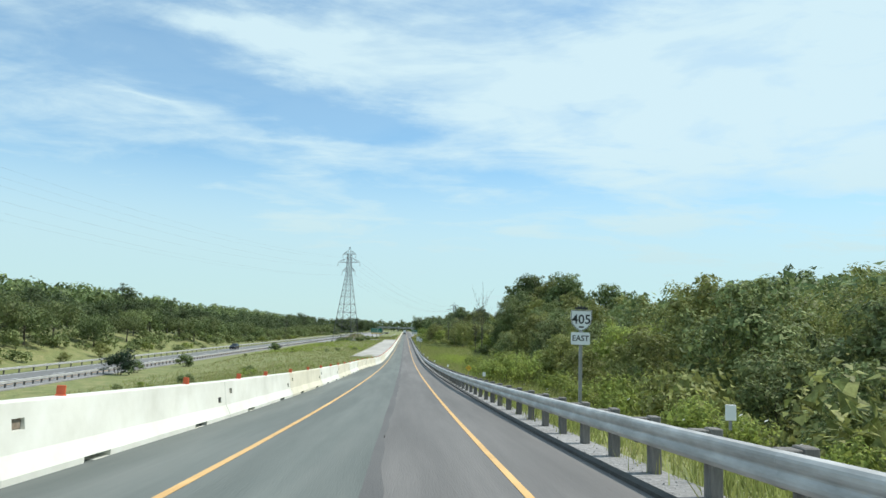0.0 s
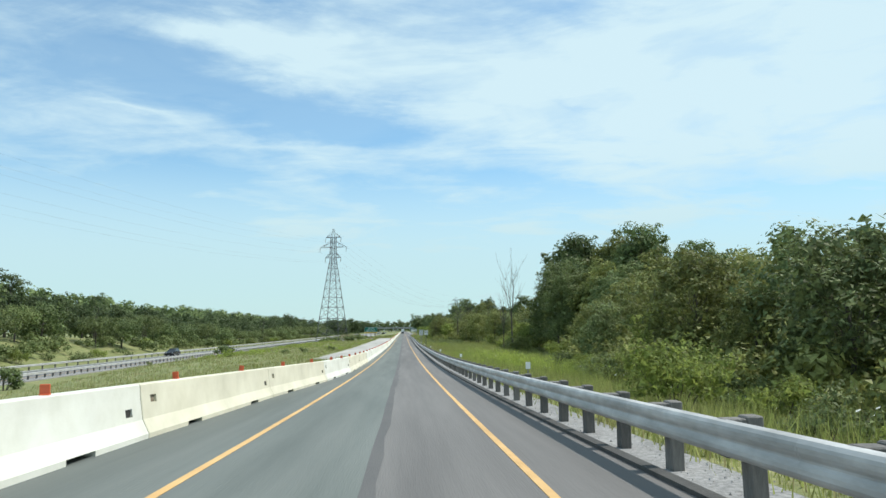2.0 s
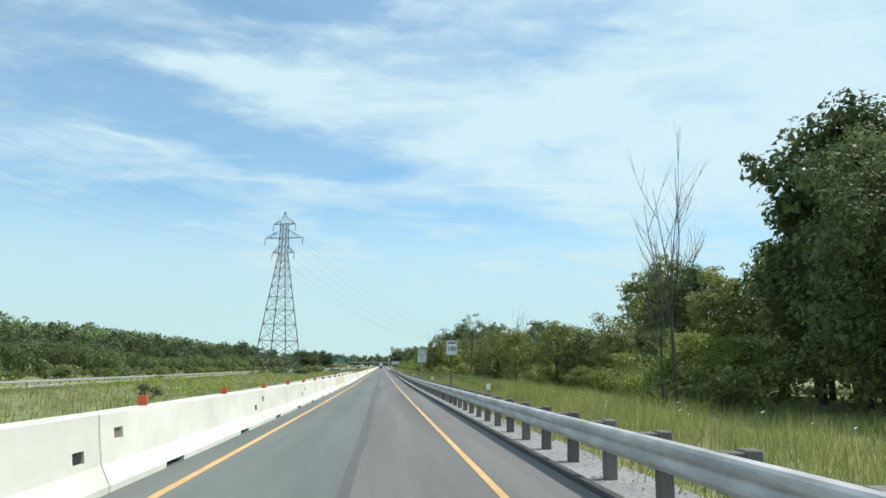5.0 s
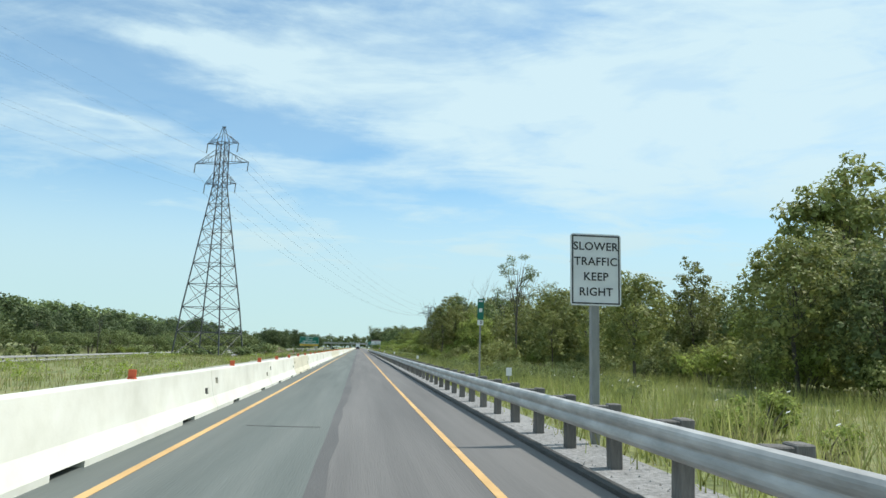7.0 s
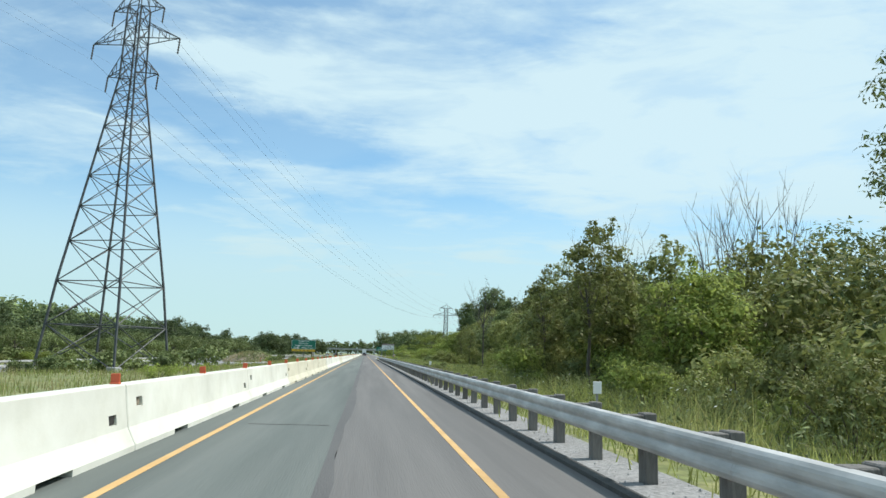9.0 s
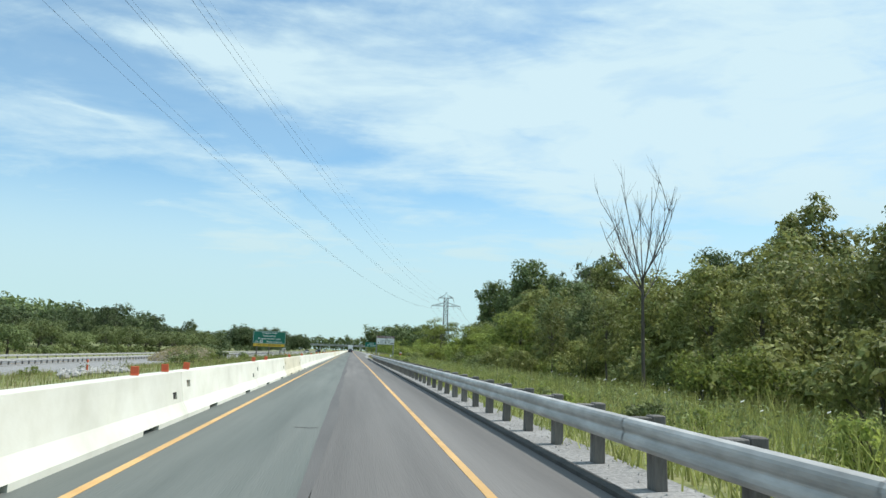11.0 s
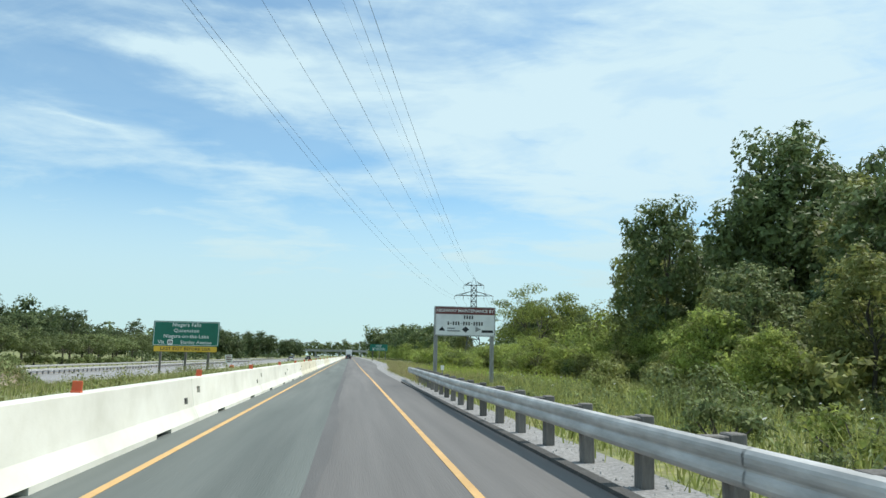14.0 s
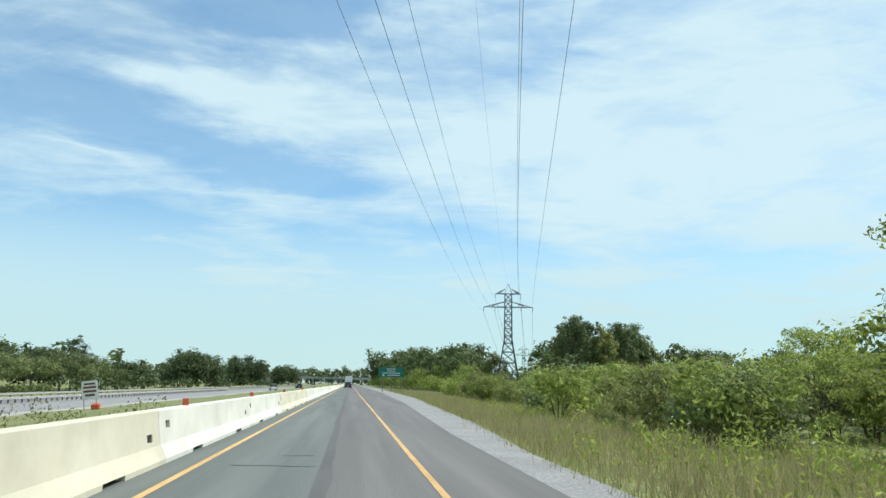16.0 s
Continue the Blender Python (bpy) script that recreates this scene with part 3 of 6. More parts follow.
def barrier_mesh():
    prof = BARRIER
    ys = [0.0, 0.02, 0.36, 0.62, 1.85, 2.65, 6.6, 7.4, 8.66, 8.92, SEG - 0.045, SEG - 0.025]
    n = len(prof)
    s = Shape()
    for k, y in enumerate(ys):
        g = 0.012 if k in (0, len(ys) - 1) else 0.0
        s.v += [(x - g if j < 7 else (x + g if j > 10 else x), y, z - (g if 7 <= j <= 10 else 0)) for j, (x, z) in enumerate(prof)]
    holes = {(2, 5): 0.2, (8, 3): 0.3, (4, 0): 0.6, (6, 0): 0.6}
    for k in range(len(ys) - 1):
        for j in range(n):
            if (k, j) in holes:
                a, b, c, d = k * n + j, k * n + j + 1, (k + 1) * n + j + 1, (k + 1) * n + j
                depth = holes[k, j]
                q = [s.v[i] for i in (a, b, c, d)]
                if depth > 0.5:
                    inner = [(-0.6, p[1], p[2]) for p in q]
                    s.add(q + inner, [(0, 1, 5, 4), (1, 2, 6, 5), (2, 3, 7, 6)])
                else:
                    inner = [(p[0] - depth, p[1], p[2]) for p in q]
                    s.add(q + inner, [(0, 1, 5, 4), (1, 2, 6, 5), (2, 3, 7, 6), (3, 0, 4, 7), (4, 5, 6, 7)])
                continue
            if j == 12 and k in (4, 6):
                continue
            s.f.append((k * n + j, k * n + (j + 1) % n, (k + 1) * n + (j + 1) % n, (k + 1) * n + j))
            s.mi.append(0)
    s.f += [tuple(range(n - 1, -1, -1)), tuple((len(ys) - 1) * n + j for j in range(n))]
    s.mi += [0, 0]
    return s.mesh("body", M["concrete"])


def build_barrier():
    body = barrier_mesh()
    # added dark plate: paints the shade deep in the lifting pocket
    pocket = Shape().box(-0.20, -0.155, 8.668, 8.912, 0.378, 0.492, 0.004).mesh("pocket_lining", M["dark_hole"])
    # plate at the notch's back, darkened in place of its shadow
    notch = Shape().box(-0.235, -0.2, 0.368, 0.612, 0.548, 0.662, 0.004).mesh("lifting_notch", M["rust"])
    # added dark filler that blackens the gap between two units
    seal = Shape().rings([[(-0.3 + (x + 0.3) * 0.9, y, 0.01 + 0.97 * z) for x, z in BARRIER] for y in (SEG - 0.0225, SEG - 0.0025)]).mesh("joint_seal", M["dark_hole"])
    # added dark block: paints the shade inside the drain slot
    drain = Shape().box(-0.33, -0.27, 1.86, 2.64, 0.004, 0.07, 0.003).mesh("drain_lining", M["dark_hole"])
    first = None
    for k in range(-6, 103):
        y, y2 = joint_y(k), joint_y(k + 1)
        x, x2, z, z2 = float(barrier_x(y)), float(barrier_x(y2)), float(road_z(y)), float(road_z(y2))
        m = pose(x, y, z - 0.005) @ pose(0, 0, 0, math.degrees(math.atan2(z2 - z, y2 - y)), 0, -math.degrees(math.atan2(x2 - x, y2 - y)))
        if first is not None:
            m = m @ Matrix.Diagonal((1, (y2 - y) / SEG / first.scale.y, 1, 1))
        else:
            m = m @ Matrix.Diagonal((1, (y2 - y) / SEG, 1, 1))
        if first is None:
            first = thing("concrete_barrier", "pale concrete median barrier unit with drain slots and lifting holes", "barrier", m, "median barrier units")
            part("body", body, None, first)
            part("pocket_lining", pocket, None, first, "dark plate coloured as the shade in a square lifting pocket")
            part("lifting_notch", notch, None, first, "lifting notch with its shade coloured dark brown")
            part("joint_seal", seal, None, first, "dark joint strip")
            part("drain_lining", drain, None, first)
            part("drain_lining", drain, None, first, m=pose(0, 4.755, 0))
        else:
            copy_thing(first, m)


build_barrier()


def build_delineators():
    plate = Shape().box(-0.06, 0.06, -0.012, 0.012, 0.02, 0.142, 0.006).mesh("reflector_board", M["orange"])
    foot = Shape().box(-0.06, 0.06, -0.04, 0.04, 0.0, 0.025, 0.005).mesh("foot", M["orange"])
    first = None
    rng = random.Random(3)
    ys = [9.5, 14.8, 19.4] + [63.5 + 5.05 * k for k in range(-8, 6)] + [103.1 + 5.2 * k for k in range(-2, 7)] + [188.6 + 5.1 * k for k in range(-10, 4)] + [212.2 + 5.1 * k for k in range(20)]
    ys += [314.7, 316.5, 318.1, 328, 331.5, 342, 351.7, 362.7, 371.7, 379, 388, 395, 402, 410.3, 420, 429.8, 438.5, 443.9, 447.1, 456.2, 466, 478, 492, 508, 525, 545]
    for y in ys:
        z = float(road_z(y)) + 0.853
        m = pose(float(barrier_x(y)) - 0.3, y, z, rng.uniform(-4, 4), rng.uniform(-5, 5), rng.uniform(-12, 12))
        if first is None:
            first = thing("barrier_marker", "small square orange marker board on the concrete barrier", "marker", m, "markers on the barrier")
            part("reflector_board", plate, None, first)
            part("foot", foot, None, first)
        else:
            copy_thing(first, m)


build_delineators()


# ---- guide rails ----
def beam_mesh(length, t=0.01):
    prof = [(0.083, 0.318), (0.03, 0.304), (0.006, 0.275), (0.0, 0.25), (0.002, 0.215), (0.01, 0.19), (0.024, 0.166), (0.024, 0.15), (0.01, 0.126), (0.002, 0.1), (0.0, 0.066), (0.012, 0.04), (0.05, 0.008), (0.083, 0.0)]
    loop = prof + [(x + t, z) for x, z in reversed(prof)]
    me = Shape().rings([[(x, y, z) for x, z in loop] for y in (-0.02, length + 0.02)]).mesh("beam", M["steel"])
    return me


def build_rail(label, x_of, z_of, y0, y1, gap, side=1, beam_len=3.81, lower=0.43):
    """side 1: the beam faces -x; -1: it faces +x."""
    rail = thing("guide_rail", label, "guide rail", pose(0, 0, 0))
    post = Shape().box(0, 0.15, -0.1, 0.1, -1.1, 0.775, 0.012).mesh("post", M["wood_post"])
    block = Shape().box(-0.2, -0.002, -0.095, 0.095, 0.42, 0.755, 0.01).mesh("spacer_block", M["wood_post"])
    beam = beam_mesh(beam_len)
    rng = random.Random(7)
    y, k = y0, 0
    flip = Matrix.Identity(4) if side == 1 else pose(0, 0, 0, 0, 0, 180)
    while y < y1:
        base = pose(float(x_of(y)), y, float(z_of(y)), rng.uniform(-1.2, 1.2), rng.uniform(-1.2, 1.2), rng.uniform(-4, 4)) @ flip
        part("post", post, None, rail, m=base)
        part("spacer_block", block, None, rail, m=base)
        y += gap
    y = y0 - 0.3
    while y < y1:
        ya = min(y + beam_len, y1 + 0.4)
        xa, xb, za, zb = float(x_of(y)), float(x_of(ya)), float(z_of(y)), float(z_of(ya))
        shift = -0.285 if side == 1 else 0.285
        m = pose(xa + shift, y, za + lower) @ pose(0, 0, 0, math.degrees(math.atan2(zb - za, ya - y)), 0, -math.degrees(math.atan2(xb - xa, ya - y)))
        if side == -1:
            m = m @ Matrix.Diagonal((-1, 1, 1, 1))
        part("beam", beam, None, rail, m=m)
        y += beam_len
    return rail


right_rail = build_rail("galvanised steel guide rail on weathered timber posts", post_x, lambda y: float(road_z(y)), 314.5 - 1.88 * 170, 426.6, 1.88)
part("end_plate", Shape().box(-0.30, -0.18, 427.0, 427.04, 0.40, 0.78, 0.01), M["steel"], right_rail, m=pose(3.73, 0, 0))
build_rail("galvanised guide rail beside the opposite carriageway", lambda y: -42.4, lambda y: OPP_Z, -20, 700, 1.905, -1, 7.62)
build_rail("galvanised guide rail on the far side of the opposite carriageway", lambda y: -53.0, lambda y: OPP_Z, -20, 900, 3.81, -1, 7.62)


def build_rail_markers():
    plate = Shape().box(-0.06, 0.06, -0.006, 0.006, 0.1, 0.27, 0.004).mesh("reflector", M["white_plate"])
    stem = Shape().box(-0.015, 0.015, 0.007, 0.02, 0, 0.25).mesh("stem", M["post_grey"])
    first = None
    for y in (7.6, 29.5, 51, 72, 92, 113, 135, 158.3, 182, 208, 232, 258, 284, 362.6, 388, 412):
        m = pose(float(post_x(y)) + 0.07, y, float(road_z(y)) + 0.79)
        if first is None:
            first = thing("rail_marker", "small white reflector plate on a rail post", "marker", m, "markers on the guide rail")
            part("reflector", plate, None, first)
            part("stem", stem, None, first)
        else:
            copy_thing(first, m)


build_rail_markers()


# ---- signs ----
def lettering(body, size, material, parent, m, spread=1.0):
    cu = bpy.data.curves.new("lettering", "FONT")
    cu.body, cu.size, cu.align_x, cu.align_y = body, size, "CENTER", "CENTER"
    cu.extrude, cu.space_character, cu.resolution_u, cu.offset = 0.002, spread, 3, size * 0.012
    tmp = new("lettering", cu)
    bpy.context.view_layer.update()
    me = bpy.data.meshes.new_from_object(tmp.evaluated_get(bpy.context.evaluated_depsgraph_get()))
    bpy.data.objects.remove(tmp)
    me.materials.clear()
    me.materials.append(material)
    return part("lettering", me, None, parent, m=m @ pose(0, 0, 0, 90, 0, 0))


def slab(w, h, t=0.012, r=0.05, x=0.0, z=0.0, y=0.0):
    """A sign board facing -y, its corners rounded, middle at x, z."""
    out = []
    for cx, cz, a0 in ((w / 2 - r, h / 2 - r, 0), (-w / 2 + r, h / 2 - r, 90), (-w / 2 + r, -h / 2 + r, 180), (w / 2 - r, -h / 2 + r, 270)):
        for k in range(4):
            a = radians(a0 + 30 * k)
            out.append((x + cx + r * math.cos(a), z + cz + r * math.sin(a)))
    return Shape().rings([[(px, y + d, pz) for px, pz in out] for d in (t / 2, -t / 2)])


def border(w, h, b, x=0.0, z=0.0, y=0.0):
    s = Shape()
    for x0, x1, z0, z1 in ((-w / 2, w / 2, h / 2 - b, h / 2), (-w / 2, w / 2, -h / 2, -h / 2 + b), (-w / 2, -w / 2 + b, -h / 2 + b, h / 2 - b), (w / 2 - b, w / 2, -h / 2 + b, h / 2 - b)):
        s.box(x + x0, x + x1, y - 0.003, y + 0.003, z + z0, z + z1)
    return s


def bars(items, y=0.0):
    """Plain bars (x, z, width, height) on a board."""
    s = Shape()
    for x, z, w, h in items:
        s.box(x - w / 2, x + w / 2, y - 0.003, y + 0.003, z - h / 2, z + h / 2)
    return s


def sign_at(name, label, category, x, y):
    return thing(name, label, category, pose(x, y, float(ground_z(x, y))))


def up(ob):
    """How far the ground under a thing lies below the world's zero."""
    return -ob.matrix_basis.translation.z


def build_signs():
    # route marker
    s = sign_at("route_sign", "white crown-topped route shield 405 over an EAST plate", "road sign", 5.06, 20.27)
    o = up(s)
    part("post", Shape().box(-0.045, 0.045, -0.02, 0.07, -0.5, o + 6.229, 0.008), M["post_grey"], s)
    out = [(-0.301, 0.292), (0.301, 0.292), (0.310, 0.044), (0.274, -0.106), (0.177, -0.221), (0.000, -0.319), (-0.177, -0.221), (-0.274, -0.106), (-0.310, 0.044)]
    sh = part("shield", Shape().rings([[(px, d, o + 6.070 + pz) for px, pz in out] for d in (-0.03, -0.042)]), M["sign_white"], s)
    rim = Shape()
    for k in range(len(out)):
        (xa, za), (xb, zb) = out[k], out[(k + 1) % len(out)]
        rim.tube([(xa * 0.95, -0.044, o + 6.070 + za * 0.95), (xb * 0.95, -0.044, o + 6.070 + zb * 0.95)], [0.008, 0.008], 4)
    part("rim", rim, M["sign_black"], sh)
    lettering("405", 0.372, M["sign_black"], sh, pose(0, -0.046, o + 6.087))
    part("bottom_bar", bars([(0, o + 5.875, 0.142, 0.044)], -0.044), M["sign_black"], sh)
    crown = [(-0.177, 0), (0.177, 0), (0.186, 0.080), (0.124, 0.053), (0.089, 0.115), (0.044, 0.062), (0.000, 0.133), (-0.044, 0.062), (-0.089, 0.115), (-0.124, 0.053), (-0.186, 0.080)]
    part("crown", Shape().rings([[(px, d, o + 6.379 + pz) for px, pz in crown] for d in (-0.03, -0.042)]), M["sign_black"], s)
    pl = part("plate", slab(0.55, 0.354, 0.012, 0.03, -0.02, o + 5.548, -0.036), M["sign_white"], s)
    lettering("EAST", 0.221, M["sign_black"], pl, pose(-0.02, -0.046, o + 5.548))

    # speed limit
    s = sign_at("speed_sign", "white speed limit sign with black numerals 100", "road sign", 3.95, 178.0)
    o = up(s)
    zc = 2.86
    part("post", Shape().box(-0.04, 0.04, -0.02, 0.06, -0.5, o + zc + 0.42, 0.006), M["wood_post"], s)
    p = part("plate", slab(0.66, 0.84, 0.012, 0.04, 0, o + zc, -0.036), M["sign_white"], s)
    part("border", border(0.62, 0.8, 0.02, 0, o + zc, -0.043), M["sign_black"], p)
    lettering("100", 0.36, M["sign_black"], p, pose(0, -0.046, o + zc - 0.06))
    part("worn_line", bars([(0, o + zc + 0.27, 0.46, 0.08)], -0.043), M["sign_black"], p)

    # slower traffic
    s = sign_at("lane_sign", "white sign in black letters about slower traffic", "road sign", 3.74, 204.0)
    o = up(s)
    part("post", Shape().box(-0.065, 0.065, -0.02, 0.11, -0.5, o + 2.9, 0.01), M["post_grey"], s)
    p = part("plate", slab(0.84, 1.16, 0.014, 0.05, 0, o + 2.75, -0.036), M["sign_white"], s)
    part("border", border(0.79, 1.11, 0.022, 0, o + 2.75, -0.044), M["sign_black"], p)
    for k, word in enumerate(("SLOWER", "TRAFFIC", "KEEP", "RIGHT")):
        lettering(word, 0.185, M["sign_black"], p, pose(0, -0.047, o + 3.12 - 0.245 * k), 1.05)

    # kilometre marker
    s = sign_at("distance_marker", "narrow green distance marker with a white plate below", "road sign", 4.48, 219.2)
    o = up(s)
    part("post", Shape().box(-0.03, 0.03, -0.02, 0.03, -0.5, o + 3.2, 0.005), M["post_grey"], s)
    p = part("plate", slab(0.235, 0.78, 0.01, 0.03, 0, o + 2.94, -0.03), M["sign_green"], s)
    part("worn_line", bars([(0, o + 3.24, 0.15, 0.06)], -0.036), M["sign_white"], p)
    part("symbol", slab(0.12, 0.14, 0.004, 0.02, 0, o + 2.9, -0.037), M["sign_white"], p)
    p = part("lower_plate", slab(0.22, 0.19, 0.01, 0.02, 0, o + 2.44, -0.03), M["sign_white"], s)
    lettering("0", 0.17, M["sign_black"], p, pose(0.02, -0.038, o + 2.44))

    # yellow diamond beside the rail
    s = sign_at("survey_marker", "small yellow diamond marker on a grey stake behind the rail", "road sign", 4.0, 44.0)
    o = up(s) + 2.37
    part("stake", Shape().box(-0.016, 0.016, -0.005, 0.02, -0.4, o + 1.0), M["post_grey"], s)
    p = part("plate", Shape().rings([[(px, d, o + 1.0 + pz) for px, pz in ((-0.195, 0), (0, -0.195), (0.195, 0), (0, 0.195))] for d in (-0.018, -0.008)]), M["sign_yellow"], s)
    lettering("MTO", 0.095, M["sign_maroon"], p, pose(0, -0.022, o + 1.045))
    for k in range(7):
        part("number_bar", bars([(-0.084 + 0.028 * k, o + 0.955, 0.018, 0.042)], -0.021), M["sign_maroon"], p)

    # diamond hazard board
    s = sign_at("diamond_marker", "small diamond board, white above and red-orange below", "road sign", 5.5, 383.2)
    o = up(s)
    part("post", Shape().box(-0.014, 0.014, -0.005, 0.02, -0.4, o + 1.2), M["post_grey"], s)
    for nm, zs, mt in (("upper_half", 1, "sign_white"), ("lower_half", -1, "sign_red")):
        tri = [(-0.19, 0), (0.19, 0), (0, 0.2)] if zs > 0 else [(0.19, 0), (-0.19, 0), (0, -0.2)]
        part(nm, Shape().rings([[(px, d, o + 1.15 + pz) for px, pz in tri] for d in (-0.008, -0.018)]), M[mt], s)

    # maintenance board
    s = sign_at("maintenance_board", "large white board with a maroon heading on two grey posts", "road sign", 5.43, 419.5)
    o = up(s)
    zc = 3.075
    for px in (-1.40, 1.33):
        part("post", Shape().box(px - 0.085, px + 0.085, 0.0, 0.2, -0.6, o + 3.76, 0.012), M["post_grey"], s)
    p = part("board", slab(2.92, 1.39, 0.03, 0.02, 0, o + zc, -0.02), M["sign_white"], s)
    part("edge_trim", border(2.94, 1.41, 0.025, 0, o + zc, -0.034), M["post_grey"], p)
    b = part("heading", slab(2.87, 0.33, 0.006, 0.01, 0, o + zc + 0.5, -0.038), M["sign_maroon"], p)
    lettering("HIGHWAY MAINTENANCE BY", 0.215, M["sign_white"], b, pose(0, -0.044, o + zc + 0.5), 0.95)
    part("inner_border", border(2.86, 1.34, 0.012, 0, o + zc, -0.0345), M["sign_black"], p)
    part("name_bar", bars([(-0.03 + 0.125 * k, o + zc + 0.2, 0.07, 0.17) for k in range(4)], -0.037), M["sign_black"], p)
    for k in range(14):
        part("number_bar", bars([(-0.82 + 0.126 * k, o + zc - 0.1, 0.07, 0.17 if k not in (1, 5, 9) else 0.03)], -0.037), M["sign_black"], p)
    part("logo_triangle", Shape().rings([[(-1.28, d, o + zc - 0.46), (-0.96, d, o + zc - 0.46), (-1.12, d, o + zc - 0.26)] for d in (-0.036, -0.042)]), M["sign_black"], p)
    part("print_bar", bars([(-0.68, o + zc - 0.34, 0.36, 0.065)], -0.037), M["sign_grey"], p)
    part("print_bar", bars([(-0.56, o + zc - 0.46, 0.62, 0.065)], -0.037), M["sign_grey"], p)
    part("logo_diamond", Shape().rings([[(-0.16, d, o + zc - 0.38), (0.02, d, o + zc - 0.53), (0.2, d, o + zc - 0.38), (0.02, d, o + zc - 0.24)] for d in (-0.036, -0.042)]), M["sign_black"], p)
    part("logo_star", Shape().rings([[(0.5, d, o + zc - 0.5), (0.78, d, o + zc - 0.37), (0.5, d, o + zc - 0.24)] for d in (-0.036, -0.042)]), M["sign_grey"], p)
    part("emblem_bar", bars([(1.08, o + zc - 0.46, 0.56, 0.12)], -0.037), M["sign_black"], p)

    # green guide sign in the median
    s = sign_at("guide_sign", "large green guide sign with white place names and a yellow strip", "road sign", -18.9, 471.5)
    o = up(s)
    for px in (-2.75, 0.05, 2.6):
        part("post", Shape().box(px - 0.12, px + 0.12, 0.02, 0.26, -0.8, o + 4.7, 0.015), M["wood_post"], s)
    zc = 3.5
    p = part("board", slab(7.4, 2.86, 0.05, 0.12, 0, o + zc, -0.02), M["sign_green"], s)
    part("border", border(7.24, 2.7, 0.05, 0, o + zc, -0.048), M["sign_white"], p)
    for k, (word, sp) in enumerate((("Niagara Falls", 1.08), ("Queenston", 1.1), ("Niagara-on-the-Lake", 1.05))):
        lettering(word, 0.58, M["sign_white"], p, pose(0, -0.05, o + zc + 1.0 - 0.66 * k), sp)
    lettering("Via", 0.56, M["sign_white"], p, pose(-2.75, -0.05, o + zc - 1.0))
    lettering("Stanley Avenue", 0.54, M["sign_white"], p, pose(1.15, -0.05, o + zc - 1.0), 1.05)
    sh = part("shield", slab(0.62, 0.6, 0.006, 0.12, -1.75, o + zc - 1.0, -0.048), M["sign_white"], p)
    for k in range(3):
        part("number_bar", bars([(-1.9 + 0.15 * k, o + zc - 1.0, 0.1, 0.3)], -0.054), M["sign_black"], sh)
    y_ = part("yellow_strip", slab(7.0, 0.62, 0.05, 0.05, 0, o + 1.74, -0.02), M["sign_yellow"], s)
    lettering("LAST EXIT BEFORE USA", 0.5, M["sign_black"], y_, pose(0, -0.05, o + 1.74), 1.08)

    # green guide sign on the verge
    s = sign_at("guide_sign", "green guide sign with faint white lines on the grassy verge", "road sign", 7.4, 573.0)
    o = up(s)
    for px in (-1.5, 0.2, 1.8):
        part("post", Shape().box(px - 0.08, px + 0.08, 0.02, 0.18, -0.8, o + 4.2, 0.012), M["wood_post"], s)
    p = part("board", slab(4.6, 1.75, 0.05, 0.1, 0, o + 3.52, -0.02), M["sign_green"], s)
    part("worn_line", bars([(0, o + 4.1, 1.7, 0.09), (0, o + 3.74, 1.5, 0.09), (0, o + 3.37, 3.3, 0.1), (0.5, o + 2.98, 2.4, 0.1), (-1.4, o + 2.98, 0.3, 0.28)], -0.048), M["sign_white"], p)

    # leaning works sign
    s = thing("works_sign", "leaning white works sign with grey writing on an orange foot", "road sign", pose(-17.2, 492.4, float(ground_z(-17.2, 492.4)), 4, -7, 12))
    for px in (-0.38, 0.38):
        part("leg", Shape().box(px - 0.025, px + 0.025, -0.02, 0.03, -0.1, 1.9), M["post_grey"], s)
    p = part("plate", slab(0.98, 1.2, 0.012, 0.04, 0, 1.35, -0.03), M["sign_white"], s)
    part("worn_line", bars([(0, 1.75, 0.7, 0.12), (0, 1.52, 0.8, 0.14), (0, 1.26, 0.8, 0.14), (0, 1.0, 0.6, 0.14)], -0.037), M["sign_maroon"], p)
    part("foot", Shape().box(0.05, 0.6, -0.25, 0.25, -0.02, 0.42, 0.08), M["orange"], s)


build_signs()


# ---- power line ----
def arm(s, c, half, z, drop, w, root, thick=0.05):
    """A lattice cross-arm, both sides of the tower, from the body's half width root."""
    for sd in (-1, 1):
        tip = (sd * half, 0, z)
        for yy in (-root, root):
            s.bar((sd * root, yy, z), tip, thick)
            s.bar((sd * root, yy, z + drop), tip, thick * 0.8)
            for q in (0.33, 0.66):
                a = [sd * (root + (half - root) * q), yy * (1 - q), z]
                b = [sd * (root + (half - root) * q), yy * (1 - q), z + drop * (1 - q)]
                s.bar(a, b, thick * 0.6)
            s.bar([sd * (root + (half - root) * 0.33), yy * 0.67, z + drop * 0.67], [sd * (root + (half - root) * 0.66), yy * 0.34, z], thick * 0.6)
        s.bar((sd * root, -root, z), (sd * root, root, z), thick * 0.7)


